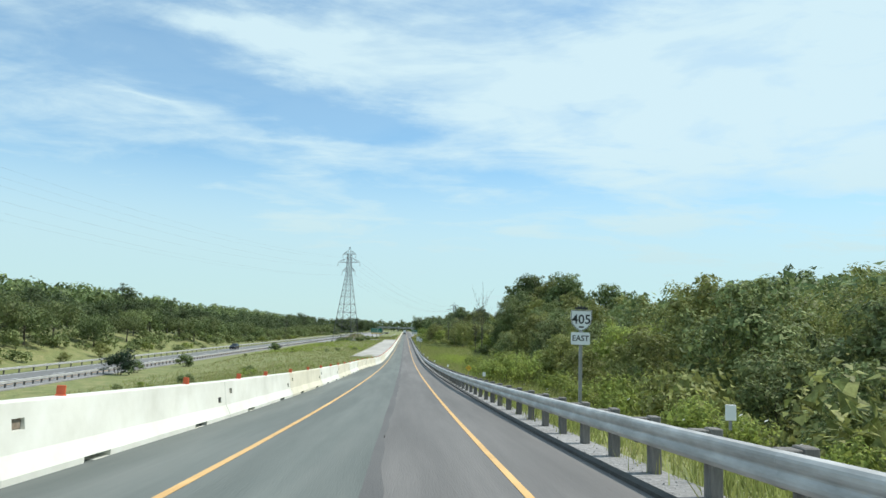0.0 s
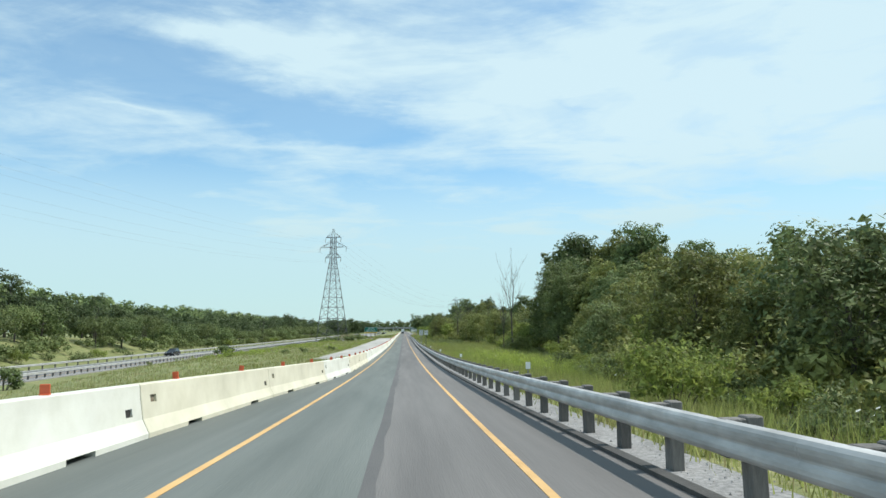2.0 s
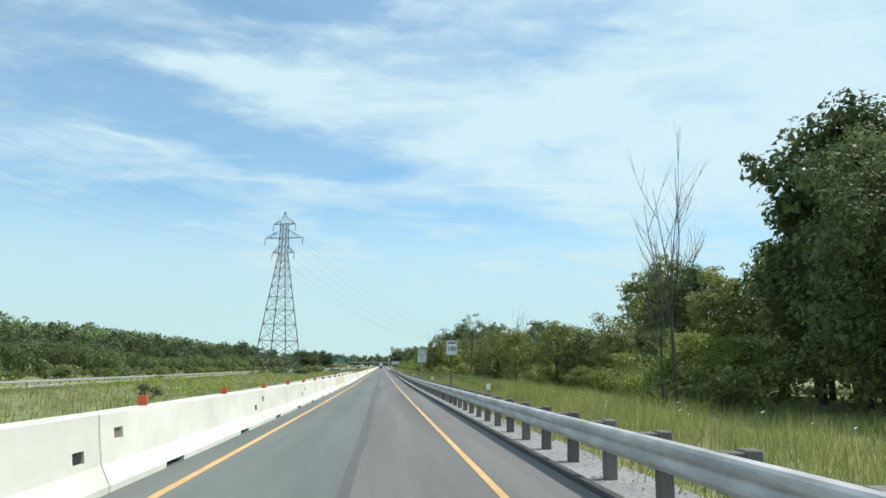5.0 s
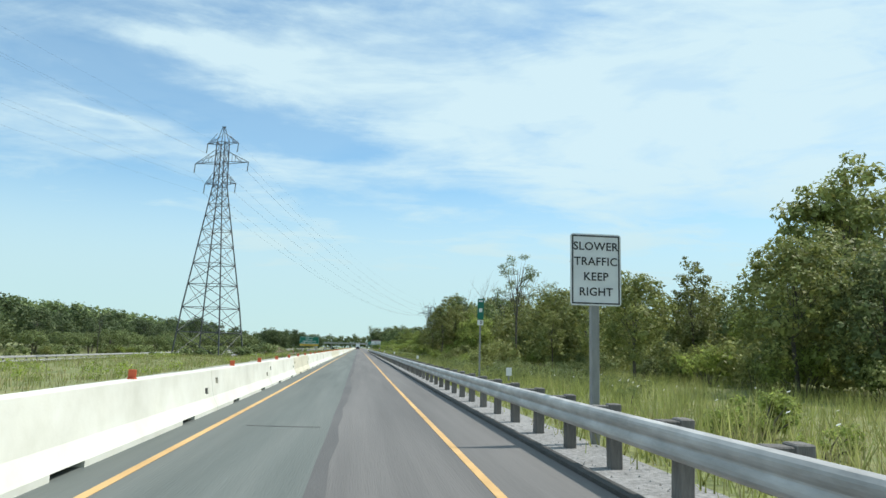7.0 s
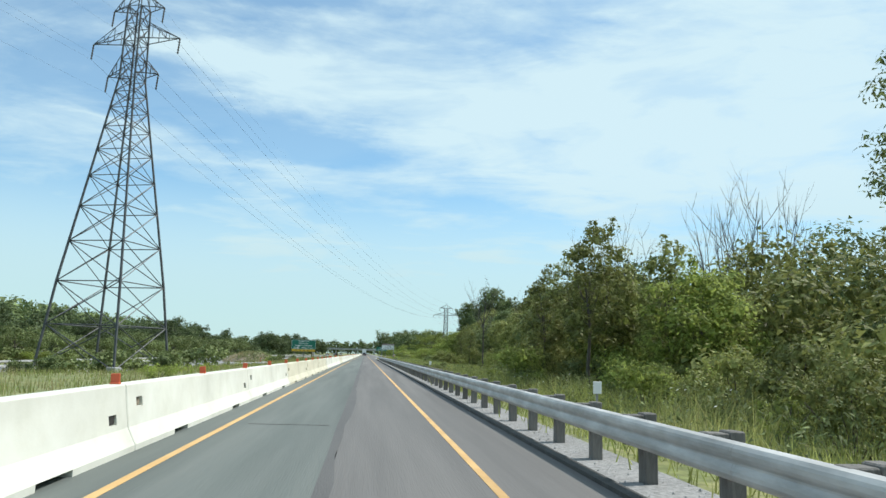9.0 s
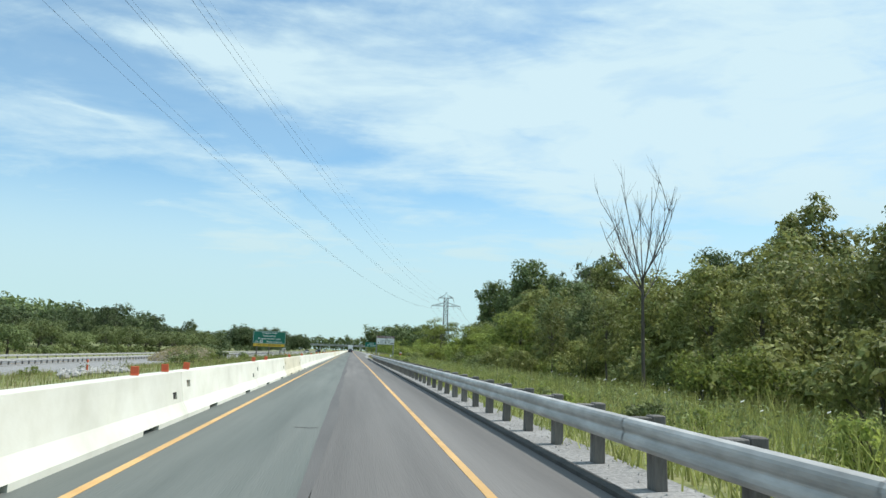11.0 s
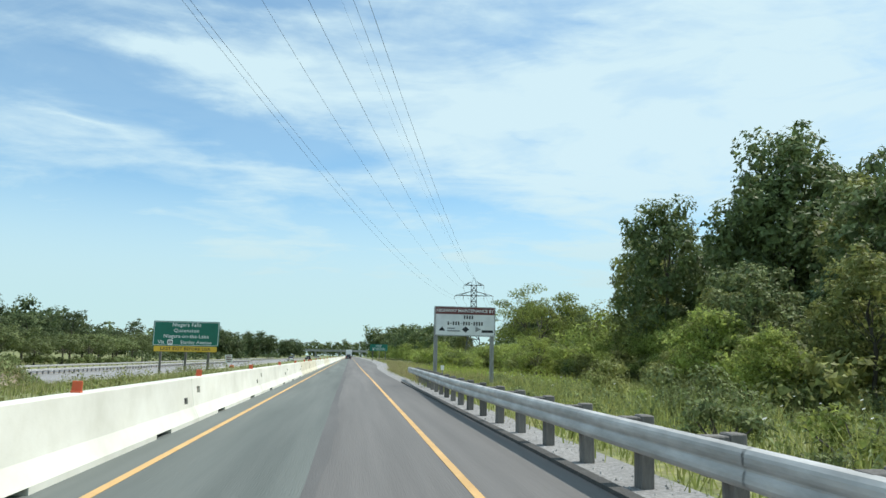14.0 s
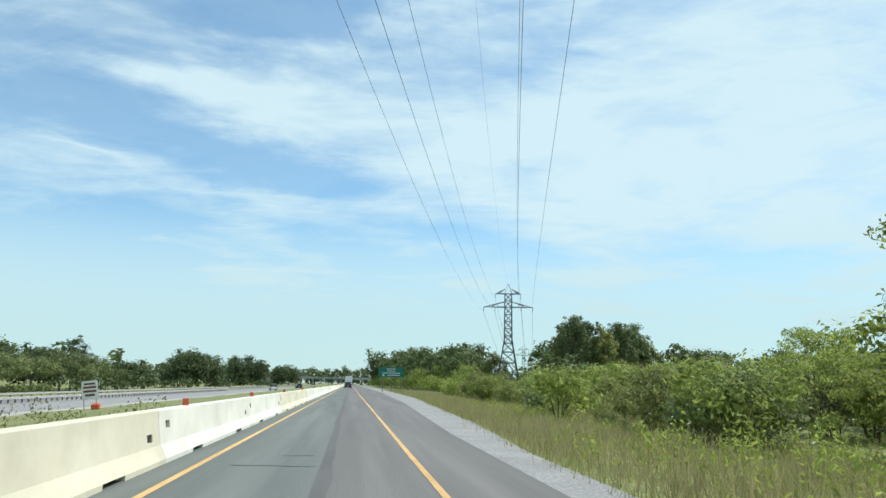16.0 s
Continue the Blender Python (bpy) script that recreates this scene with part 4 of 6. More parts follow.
def pylon(label, m, base, widths, panels, arms, peak, strings, thick=0.13):
    """widths: [(z, half width)] of the body; panels: heights of the rings; arms: (z, half, drop)."""
    ob = thing("transmission_tower", label, "pylon", m, "power line")
    zs, hs = zip(*widths)
    hw = lambda z: float(np.interp(z, zs, hs))  # noqa: E731
    for sx in (-1, 1):
        for sy in (-1, 1):
            pts = [(sx * h, sy * h, z) for z, h in widths]
            part("leg", Shape().tube(pts, [thick * (1 if z < 20 else 0.75) for z, _ in widths], 4), M["lattice"], ob)
    for za, zb in zip(panels[:-1], panels[1:]):
        a, b = hw(za), hw(zb)
        t = thick * (0.36 if za > 14 else 0.42)
        for ux, uy in ((1, 0), (0, 1)):
            for sd in (-1, 1):
                s = Shape()

                def at(along, z, h):
                    return (along * h if ux else sd * h, sd * h if ux else along * h, z)
                s.bar(at(-1, zb, b), at(1, zb, b), t)
                if zb - za > 4.2 and a > 2.2:
                    zm, hm = (za + zb) / 2, hw((za + zb) / 2)
                    s.bar(at(-1, za, a), at(0, zb, b), t)
                    s.bar(at(1, za, a), at(0, zb, b), t)
                    for e in (-1, 1):
                        s.bar(at(e, zm, hm), at(e * 0.5, zm, hm), t * 0.7)
                        s.bar(at(e, zm, hm), at(e * 0.42, zb, b), t * 0.7)
                else:
                    s.bar(at(-1, za, a), at(1, zb, b), t)
                    s.bar(at(1, za, a), at(-1, zb, b), t)
                part("bracing", s, M["lattice"], ob)
    for z, half, drop in arms:
        s = Shape()
        arm(s, 0, half, z, drop, 0, hw(z), thick * 0.45)
        part("cross_arm", s, M["lattice"], ob)
    s = Shape()
    top, zt = peak, zs[-1]
    for sx in (-1, 1):
        for sy in (-1, 1):
            s.bar((sx * hs[-1], sy * hs[-1], zt), (sx * 0.12, sy * 0.12, top), 0.06)
    s.box(-0.35, 0.35, -0.12, 0.12, top - 0.1, top)
    part("peak", s, M["lattice"], ob)
    for x, z, ln, tilt in strings:
        pts = [(x + tilt * q * ln, 0, z - q * ln) for q in np.linspace(0, 1, 13)]
        part("insulator", Shape().tube(pts, [0.11 if k % 2 else 0.05 for k in range(13)], 6), M["insulator"], ob)
    for sx in (-1, 1):
        for sy in (-1, 1):
            part("footing", Shape().box(sx * hs[0] - 0.5, sx * hs[0] + 0.5, sy * hs[0] - 0.5, sy * hs[0] + 0.5, -0.8, 0.35, 0.06), M["bridge"], ob)
    return ob


K1 = 1.05
P1, P1_YAW, P2, P2_YAW = Vector((-26.9, 326.0, -1.05)), -18.0, Vector((43.55, 637.0, -0.6)), -10.0
S1 = [(sd * h, z, 1.7, -0.08) for sd in (-1, 1) for z, h in ((37.9, 3.0), (34.3, 5.15), (30.5, 3.0))]
S2 = [(sd * h, z, 1.3, -0.08) for sd in (-1, 1) for z, h in ((27.9, 3.6), (24.1, 6.9), (24.1, 3.7))]
pylon("tall grey lattice steel tower with three pairs of arms", Matrix.Translation(P1) @ pose(0, 0, 0, 0, 0, P1_YAW) @ Matrix.Diagonal((K1, K1, K1, 1)), 0, [(0, 4.3), (8.4, 3.5), (30, 0.9), (38, 0.78)],
      [0, 4.2, 8.4, 12.4, 16, 19.2, 22, 24.5, 26.6, 28.4, 30, 32, 34, 36, 38], [(30.5, 3.0, 2.0), (34.3, 5.15, 2.2), (37.9, 3.0, 1.6)], 41.0, S1)
pylon2 = pylon("grey lattice steel tower with two pairs of arms beside the woods", Matrix.Translation(P2) @ pose(0, 0, 0, 0, 0, P2_YAW), 0, [(0, 3.6), (8.5, 2.1), (15, 1.05), (28, 0.95)],
      [0, 4.2, 8.5, 11.5, 14, 16, 18, 20, 22, 24.1, 26, 27.9], [(24.1, 6.9, 1.5), (27.9, 3.6, 1.3)], 30.6, S2, 0.2)
P3 = Vector((132, 980, -1.5))
copy_thing(pylon2, Matrix.Translation(P3) @ pose(0, 0, 0, 0, 0, -14) @ Matrix.Diagonal((1.12, 1.12, 1.12, 1)))


def build_wires():
    def tip(p, yaw, st, k=1.0):
        x, z, ln, tl = st
        return p + Matrix.Rotation(radians(yaw), 3, "Z") @ (Vector((x + tl * ln, 0, z - ln)) * k)

    def span(a, b, sag, r, blown=0.0):
        """A hanging wire; blown: how far the wind carries its middle along x."""
        s = Shape()
        n = 40
        s.tube([a.lerp(b, k / n) + Vector((blown, 0, -sag)) * (4 * (k / n) * (1 - k / n)) for k in range(n + 1)], [r] * (n + 1), 4)
        thing("power_wire", "thin dark overhead power wire between lattice towers", "wire", None, "overhead wires", s.mesh("power_wire", M["wire"]))

    back = Vector((-98, -5, 2))
    for k, (s1, s2) in enumerate(zip(S1, S2)):
        a, b = tip(P1, P1_YAW, s1, K1), tip(P2, P2_YAW, s2)
        span(a, b, (6.24, 6.66, 6.44)[k % 3], 0.015, -2.3 if k < 3 else -2.0)
        span(b, tip(P3, -14, s2, 1.12), 9, 0.03)
        span(a, tip(back, -12, s1), 8, 0.006)
    span(P1 + Vector((0, 0, 41 * K1)), P2 + Vector((0, 0, 30.6)), 5.5, 0.007, -2.0)
    # the tower that carries the line on, behind the start of the way
    pylon("tall grey lattice steel tower far behind", Matrix.Translation(back) @ pose(0, 0, 0, 0, 0, -12), 0, [(0, 4.55), (8.4, 3.68), (30, 0.9), (38, 0.78)],
          [0, 8.4, 16, 22, 26.6, 30, 34, 38], [(30.5, 3.0, 2.0), (34.3, 5.15, 2.2), (37.9, 3.0, 1.6)], 41.0, S1)


build_wires()


# ---- vehicles ----
def car(label, m, paint, length=4.6, width=1.82, height=1.62):
    ob = thing("car", label, "car", m, "vehicles on the road")
    w, L, H = width / 2, length / 2, height
    low = [(-L, 0.42), (-L + 0.04, 0.75), (-L + 0.12, 0.95), (L - 1.2, 0.98), (L - 0.3, 0.82), (L, 0.66), (L - 0.02, 0.36), (L - 0.3, 0.24), (-L + 0.3, 0.24)]
    s = Shape().rings([[(x * k, y, z) for y, z in low] for x, k in ((-w, 0.93), (-w, 1), (w, 1), (w, 0.93))])
    part("body", s, paint, ob)
    cab = [(-L + 0.12, 0.95, 0.94), (-L + 0.5, H - 0.1, 0.76), (-L + 0.9, H, 0.72), (L - 2.3, H - 0.02, 0.72), (L - 1.25, 0.98, 0.9)]
    s = Shape()
    n = len(cab)
    s.add([(-w * k, y, z) for y, z, k in cab] + [(w * k, y, z) for y, z, k in cab], [(i, i + 1, n + i + 1, n + i) for i in range(n - 1)] + [tuple(range(n - 1, -1, -1)), tuple(range(n, 2 * n))])
    part("window", s, M["glass_dark"], ob)
    part("roof", Shape().box(-w * 0.73, w * 0.73, -L + 0.7, L - 2.2, H - 0.03, H + 0.02, 0.02), paint, ob)
    for y in (-L + 0.85, L - 0.9):
        for sx in (-1, 1):
            tp = part("wheel", Shape().tube([(sx * (w - 0.22), y, 0.33), (sx * (w + 0.01), y, 0.33)], [0.33, 0.33], 14), M["rubber"], ob)
            part("rim", Shape().tube([(sx * (w - 0.05), y, 0.33), (sx * (w + 0.02), y, 0.33)], [0.2, 0.2], 10), M["steel"], tp)
    for sx in (-1, 1):
        part("tail_lamp", Shape().box(sx * w * 0.8 - 0.14, sx * w * 0.8 + 0.14, -L - 0.015, -L + 0.1, 0.72, 0.9, 0.01), M["lamp_red"], ob)
        part("head_lamp", Shape().box(sx * w * 0.78 - 0.18, sx * w * 0.78 + 0.18, L - 0.22, L - 0.03, 0.62, 0.75, 0.01), M["lamp_clear"], ob)
        part("mirror", Shape().box(sx * (w + 0.08) - 0.08, sx * (w + 0.08) + 0.08, L - 1.75, L - 1.65, 0.95, 1.08, 0.02), paint, ob)
    part("number_plate", Shape().box(-0.15, 0.15, -L - 0.012, -L + 0.01, 0.6, 0.72), M["white_plate"], ob)
    return ob


def truck(m):
    ob = thing("box_truck", "white box truck seen from behind on the road", "truck", m, "vehicles on the road")
    part("cargo_box", Shape().box(-1.25, 1.25, -4, 3.2, 1.0, 3.8, 0.06), M["car_white"], ob)
    part("cab", Shape().box(-1.1, 1.1, 3.3, 5.2, 0.7, 2.6, 0.15), M["car_white"], ob)
    part("chassis", Shape().box(-0.5, 0.5, -3.9, 5.0, 0.6, 1.0), M["rubber"], ob)
    part("rear_door", Shape().box(-1.15, 1.15, -4.03, -3.99, 1.1, 3.65, 0.01), M["sign_white"], ob)
    for y in (-2.6, 4.2):
        for sx in (-1, 1):
            part("wheel", Shape().tube([(sx * 0.85, y, 0.48), (sx * 1.15, y, 0.48)], [0.48, 0.48], 14), M["rubber"], ob)
    part("bumper", Shape().box(-1.2, 1.2, -4.1, -4.0, 0.5, 0.65, 0.01), M["steel"], ob)
    return ob


car("black sport utility car seen from behind on the road", pose(-0.5, 640, 0), M["car_black"], 4.7, 1.9, 1.7)
truck(pose(-0.5, 700, 0))
car("black car on the opposite carriageway", pose(-49.6, 211, OPP_Z, 0, 0, 180), M["car_black"], 4.6, 1.85, 1.6)
for _x, _y, _c in ((-20.5, 640, "car_white"), (-21.5, 760, "car_white"), (-19.5, 830, "car_white"), (-18, 700, "car_black")):
    car("pale car parked in the works area" if _c == "car_white" else "dark car parked in the works area", pose(_x, _y, float(ground_z(_x, _y)) + 0.07, 0, 0, 12), M[_c])


# ---- overpass, mast, mound ----
def build_overpass():
    ob = thing("overpass_bridge", "grey concrete road bridge crossing far ahead", "bridge", pose(0, 1150, 0))
    part("deck", Shape().box(-75, 60, -6, 6, 4.9, 6.1), M["bridge"], ob)
    for y in (-6, 5.7):
        part("parapet", Shape().box(-75, 60, y, y + 0.3, 6.1, 7.0), M["bridge"], ob)
    for x in (-58, -36, -12, 12, 34):
        part("pier", Shape().box(x - 0.5, x + 0.5, -4, 4, -1.5, 4.9, 0.1), M["bridge"], ob)
    for x0, x1 in ((-90, -75), (60, 80)):
        part("abutment", Shape().box(x0, x1, -6.5, 6.5, -2, 6.1), M["bridge"], ob)
    ms = thing("mast", "slender grey mast far ahead beside the road", "mast", pose(15, 1050, -1))
    part("pole", Shape().tube([(0, 0, -0.5), (0, 0, 19)], [0.3, 0.12], 8), M["post_grey"], ms)
    part("head", Shape().box(-0.3, 0.3, -0.3, 0.3, 18.6, 19.2, 0.05), M["post_grey"], ms)


build_overpass()


def build_mound():
    rng = np.random.default_rng(11)
    nx, ny = 26, 34
    u, v = np.meshgrid(np.linspace(-1, 1, nx), np.linspace(-1, 1, ny))
    x, y = -30.5 + 6.8 * u, 442 + 9 * v
    h = np.clip(1 - (u**2 + v**2), 0, 1) ** 0.75 * 2.75
    h = h * (1 + 0.14 * np.sin(5 * u + 2) * np.sin(4 * v)) + rng.normal(0, 0.05, h.shape) * (h > 0.1)
    z = ground_z(x, y) - 0.12 + h
    vs = np.stack([x, y, z], -1).reshape(-1, 3)
    a = (np.arange(ny - 1)[:, None] * nx + np.arange(nx - 1)).reshape(-1)
    me = bpy.data.meshes.new("earth_mound")
    me.from_pydata(vs.tolist(), [], np.stack([a, a + 1, a + nx + 1, a + nx], -1).tolist())
    me.materials.append(M["earth"])
    q = rng.random(700) * 6.283
    d = np.sqrt(rng.random(700)) * 0.97
    wx, wy = -30.5 + 6.8 * d * np.cos(q), 442 + 9 * d * np.sin(q)
    top = np.clip(1 - d**2, 0, 1) ** 0.75 * 2.75
    n = 700 * 6
    base = np.stack([np.repeat(wx, 6) + rng.normal(0, 0.12, n), np.repeat(wy, 6) + rng.normal(0, 0.12, n), np.repeat(ground_z(wx, wy) - 0.2 + top, 6)], -1)
    side = rng.normal(0, 0.03, (n, 3)) * np.array([1, 1, 0])
    tip = base + np.stack([rng.normal(0, 0.15, n), rng.normal(0, 0.15, n), 0.3 + 0.5 * rng.random(n)], -1)
    thing("weeds", "dry straw and green weeds on the earth heap", "weeds", None, "", quads("weeds", np.stack([base - side, base + side, tip], 1), M["straw"]), "stuff")
    q, d = rng.uniform(-1.9, 0.7, 230), np.sqrt(0.1 + 1.0 * rng.random(230))
    wx, wy = -30.5 + 6.8 * d * np.cos(q), 442 + 9 * d * np.sin(q)
    c = np.stack([wx, wy, ground_z(wx, wy) + np.clip(1 - d**2, 0, 1) ** 0.75 * 2.75 + 0.15], -1)
    thing("weeds", "dull green weeds over the flank of the earth heap", "weeds", None, "", leaves(rng, c, 0.35 + 0.5 * rng.random(230), 6500, 0.2, M["leaf_grey"], "weeds", 0.8, 0.2, 0.4, True, 0), "stuff")
    thing("earth_mound", "brown heap of spoil earth on the unfinished median pavement", "earth heap", None, "", me)



# ---- plants ----
def unit(v):
    return v / np.maximum(np.linalg.norm(v, axis=-1, keepdims=True), 1e-9)


ICO = np.array([(0, s * 0.5257, t * 0.8507) for s in (-1, 1) for t in (-1, 1)] + [(s * 0.5257, t * 0.8507, 0) for s in (-1, 1) for t in (-1, 1)] + [(t * 0.8507, 0, s * 0.5257) for s in (-1, 1) for t in (-1, 1)])
ICO_F = np.array([(i, j, k) for i in range(12) for j in range(i + 1, 12) for k in range(j + 1, 12) if max(np.linalg.norm(ICO[i] - ICO[j]), np.linalg.norm(ICO[j] - ICO[k]), np.linalg.norm(ICO[i] - ICO[k])) < 1.1])


def cores(rng, centers, radii, squash, k=0.56):
    """The dense inside of each clump, as rough lumps of triangles."""
    n = len(centers)
    q = np.linalg.qr(rng.normal(size=(n, 3, 3)))[0]
    v = np.einsum("nij,kj->nki", q, ICO) * (0.55 + 0.4 * rng.random((n, 12, 1)))
    v = centers[:, None] + v * radii[:, None, None] * np.array([1, 1, squash]) * k
    return v[:, ICO_F].reshape(-1, 3, 3)


def filling(rng, centers, radii, squash, size, k=0.66):
    """Broader sprays inside each clump, so that little light passes straight through it."""
    most = 1.35 * size
    per = np.clip(6.5 * (radii * 0.36 / most) ** 2, 6, 30).astype(int)
    n = int(per.sum())
    c, r = np.repeat(centers, per, 0), np.repeat(radii, per)[:, None]
    d = unit(rng.normal(size=(n, 3)))
    p = c + d * r * np.array([1, 1, squash]) * k * (0.25 + 0.75 * rng.random((n, 1)))
    t = unit(np.cross(d + 0.8 * rng.normal(size=(n, 3)), rng.normal(size=(n, 3))))
    b = unit(np.cross(t, d + 0.5 * rng.normal(size=(n, 3))))
    ln = np.minimum(r * 0.36, most) * (0.6 + 0.5 * rng.random((n, 1)))
    return np.stack([p - t * ln - b * ln * 0.7, p + b * ln * 1.1, p + t * ln - b * ln * 0.5], 1)


def leaves(rng, centers, radii, n, size, mat_, name="crown", squash=0.8, droop=0.0, slim=0.55, tri=False, core=0.56):
    """n bent leaf sprays round the clumps, thickest at their outsides."""
    w = radii**2 / (radii**2).sum()
    i = rng.choice(len(centers), n, p=w)
    d = unit(rng.normal(size=(n, 3)))
    if core:
        d[:, 2] = np.where((d[:, 2] < -0.15) & (rng.random(n) < 0.6), -d[:, 2], d[:, 2])
    rad = radii[i] * (0.6 + 0.44 * rng.random(n) ** 0.9 if core else rng.random(n) ** 0.35)
    p = centers[i] + d * rad[:, None] * np.array([1, 1, squash])
    nrm = unit(d + np.array([0, 0, 0.55]) + 0.5 * rng.normal(size=(n, 3)))
    t = unit(np.cross(nrm, rng.normal(size=(n, 3))))
    t[:, 2] -= droop
    b = np.cross(nrm, t)
    ln = size * (0.6 + 0.8 * rng.random(n))[:, None]
    wd = ln * slim * (0.7 + 0.6 * rng.random(n))[:, None]
    fold = nrm * ln * 0.18
    q = np.stack([p - t * ln * 0.5 - fold, p + b * wd * 0.5 - t * ln * 0.08, p + t * ln * 0.5 - fold, p - b * wd * 0.5 + t * ln * 0.06], 1)
    if tri:
        q = np.stack([p - t * ln * 0.5 - b * wd * 0.4, p - t * ln * 0.3 + b * wd * 0.75, p + t * ln * 0.65 - fold], 1)
    if core:
        lumps = filling(rng, centers, radii, squash, size, core * 1.15)
        if not tri:
            q = np.concatenate([q[:, [0, 1, 2]], q[:, [0, 2, 3]]], 0)
        q = np.concatenate([q, lumps], 0)
    return quads(name, q, mat_)


def trunk_shape(rng, h, r, centers, top):
    """A tapered trunk with limbs that reach the clumps."""
    s = Shape()
    bend = rng.normal(0, 0.03 * h, (5, 2))
    bend[0] = 0
    pts = [(bend[k, 0] * k / 4, bend[k, 1] * k / 4, -0.4 + (top + 0.4) * k / 4) for k in range(5)]
    s.tube(pts, [r * 1.25, r, r * 0.8, r * 0.5, r * 0.15], 7)
    for c in centers:
        q = min(max((c[2] / top) * 0.62, 0.12), 0.8) * 4
        k = int(q)
        a = np.array(pts[k]) + (np.array(pts[min(k + 1, 4)]) - np.array(pts[k])) * (q - k)
        mid = (a + c) / 2 + np.array([0, 0, -0.06 * h]) * rng.random() + rng.normal(0, 0.02 * h, 3)
        rr = r * 0.38 * (1 - q / 6)
        s.tube([a, mid, c], [rr, rr * 0.6, rr * 0.2], 5)
    return s


def crown_clumps(rng, h, rad, low, n, flat=0.0):
    """Clump centres and radii over an uneven egg-shaped crown whose top lies at h."""
    k = np.arange(n)
    zd = 1 - 1.8 * (k + 0.5) / n
    a = 2.39996 * k + rng.random() * 6.28 + rng.normal(0, 0.25, n)
    side = np.sqrt(np.maximum(1 - zd**2, 0)) * (1 - 0.16 * zd + 0.5 * flat * np.maximum(zd, 0))
    q = 0.64 * (1 + 0.2 * np.clip(rng.normal(size=n), -1.6, 1.6))
    rz = (h - low) / 2
    c = np.stack([q * rad * side * np.cos(a), q * rad * side * np.sin(a), low + rz * (0.98 + 1.1 * q * zd)], -1)
    r = np.minimum(rad * (0.27 + 0.13 * rng.random(n)) * min(max((34 / n) ** 0.4, 0.85), 1.5), rz * 0.75)
    m = n // 4
    i = rng.choice(n, m, p=(1.2 + zd) / (1.2 + zd).sum())
    c2 = c[i] + unit(np.stack([np.cos(a[i]) * side[i], np.sin(a[i]) * side[i], 0.3 + zd[i]], -1)) * r[i][:, None] * 0.9
    c, r = np.concatenate([c, c2]), np.concatenate([r, r[i] * (0.4 + 0.2 * rng.random(m))])
    top = (c[:, 2] + 0.66 * r).max()
    c[:, 2] = low + (c[:, 2] - low) * (h - low) / (top - low)
    return c, r


def make_tree(name, label, seed, h, rad, low, clumps, n, size, leaf, trunk=0.22, group="roadside trees", flat=0.0, droop=0.0, category="tree", tri=False):
    rng = np.random.default_rng(seed)
    c, r = crown_clumps(rng, h, rad, low, clumps, flat)
    ob = thing(name, label, category, None, group)
    part("trunk", trunk_shape(rng, h, trunk, c[: min(len(c), 16)], h * 0.8), M["bark"], ob)
    part("crown", leaves(rng, c, r, n, size, M[leaf], squash=0.7, droop=droop, slim=0.62, tri=True, core=0.66), None, ob)
    return ob


def make_shrub(name, label, seed, h, rad, clumps, n, size, leaf, group="roadside shrubs", droop=0.15, slim=0.5):
    rng = np.random.default_rng(seed)
    a = rng.random(clumps) * 2 * math.pi
    q = rad * np.sqrt(rng.random(clumps)) * 0.75
    z = h * (0.25 + 0.5 * rng.random(clumps)) * (1 - 0.35 * (q / rad) ** 2)
    c = np.stack([q * np.cos(a), q * np.sin(a), z], -1)
    r = np.full(clumps, h * 0.27) * (0.7 + 0.6 * rng.random(clumps))
    ob = thing(name, label, "shrub", None, group)
    s = Shape()
    for k in range(min(clumps, 9)):
        s.tube([(c[k, 0] * 0.15, c[k, 1] * 0.15, -0.2), (c[k, 0] * 0.55, c[k, 1] * 0.55, c[k, 2] * 0.55), tuple(c[k])], [0.035, 0.025, 0.01], 4)
    part("stem", s, M["bark"], ob)
    part("foliage", leaves(rng, c, r, n, size, M[leaf], "foliage", droop=droop, slim=slim, tri=True), None, ob)
    return ob


def make_dead_tree(label, seed, h, fork, limbs, spread, group="dead trees"):
    """A bare tree: a trunk to the fork height, then limbs that fan out and turn upright."""
    rng = random.Random(seed)
    ob = thing("dead_tree", label, "tree", None, group)
    s, tw = Shape(), Shape()

    def grow(p, d, ln, r, depth):
        pts, rr = [p], [r]
        for k in range(4):
            d = (d + Vector((rng.uniform(-0.12, 0.12), rng.uniform(-0.12, 0.12), 0.13))).normalized()
            pts.append(pts[-1] + d * ln / 4)
            rr.append(r * (1 - 0.19 * (k + 1)))
        tw.tube(pts, rr, 4 if r > 0.03 else 3)
        if depth:
            for k in range(4):
                base = pts[1 + k % 3] if depth > 1 else pts[1 + rng.randrange(3)]
                side = Vector((rng.uniform(-1, 1), rng.uniform(-1, 1), rng.uniform(0.1, 0.8))).normalized()
                grow(base, (d * 0.55 + side * 0.6).normalized(), ln * rng.uniform(0.35, 0.55), r * 0.5, depth - 1)

    bend = [rng.uniform(-0.012, 0.012) * h for _ in range(4)]
    top = Vector((bend[0], bend[1], fork))
    s.tube([(0, 0, -0.4), (bend[2], bend[3], fork * 0.5), top], [h * 0.0095, h * 0.0075, h * 0.006], 7)
    for k in range(limbs):
        a = 6.283 * (k + rng.uniform(-0.25, 0.25)) / limbs
        q = spread * rng.uniform(0.35, 1.0)
        d = Vector((math.cos(a) * q, math.sin(a) * q, 1)).normalized()
        grow(Vector((top.x, top.y, fork * (0.78 + 0.22 * (k + 1) / limbs) - 0.05)), d, (h - fork) * rng.uniform(0.8, 1.02), h * 0.0036, 2)
    part("trunk", s, M["deadwood"], ob)
    part("branching", tw, M["deadwood"], ob)
    return ob


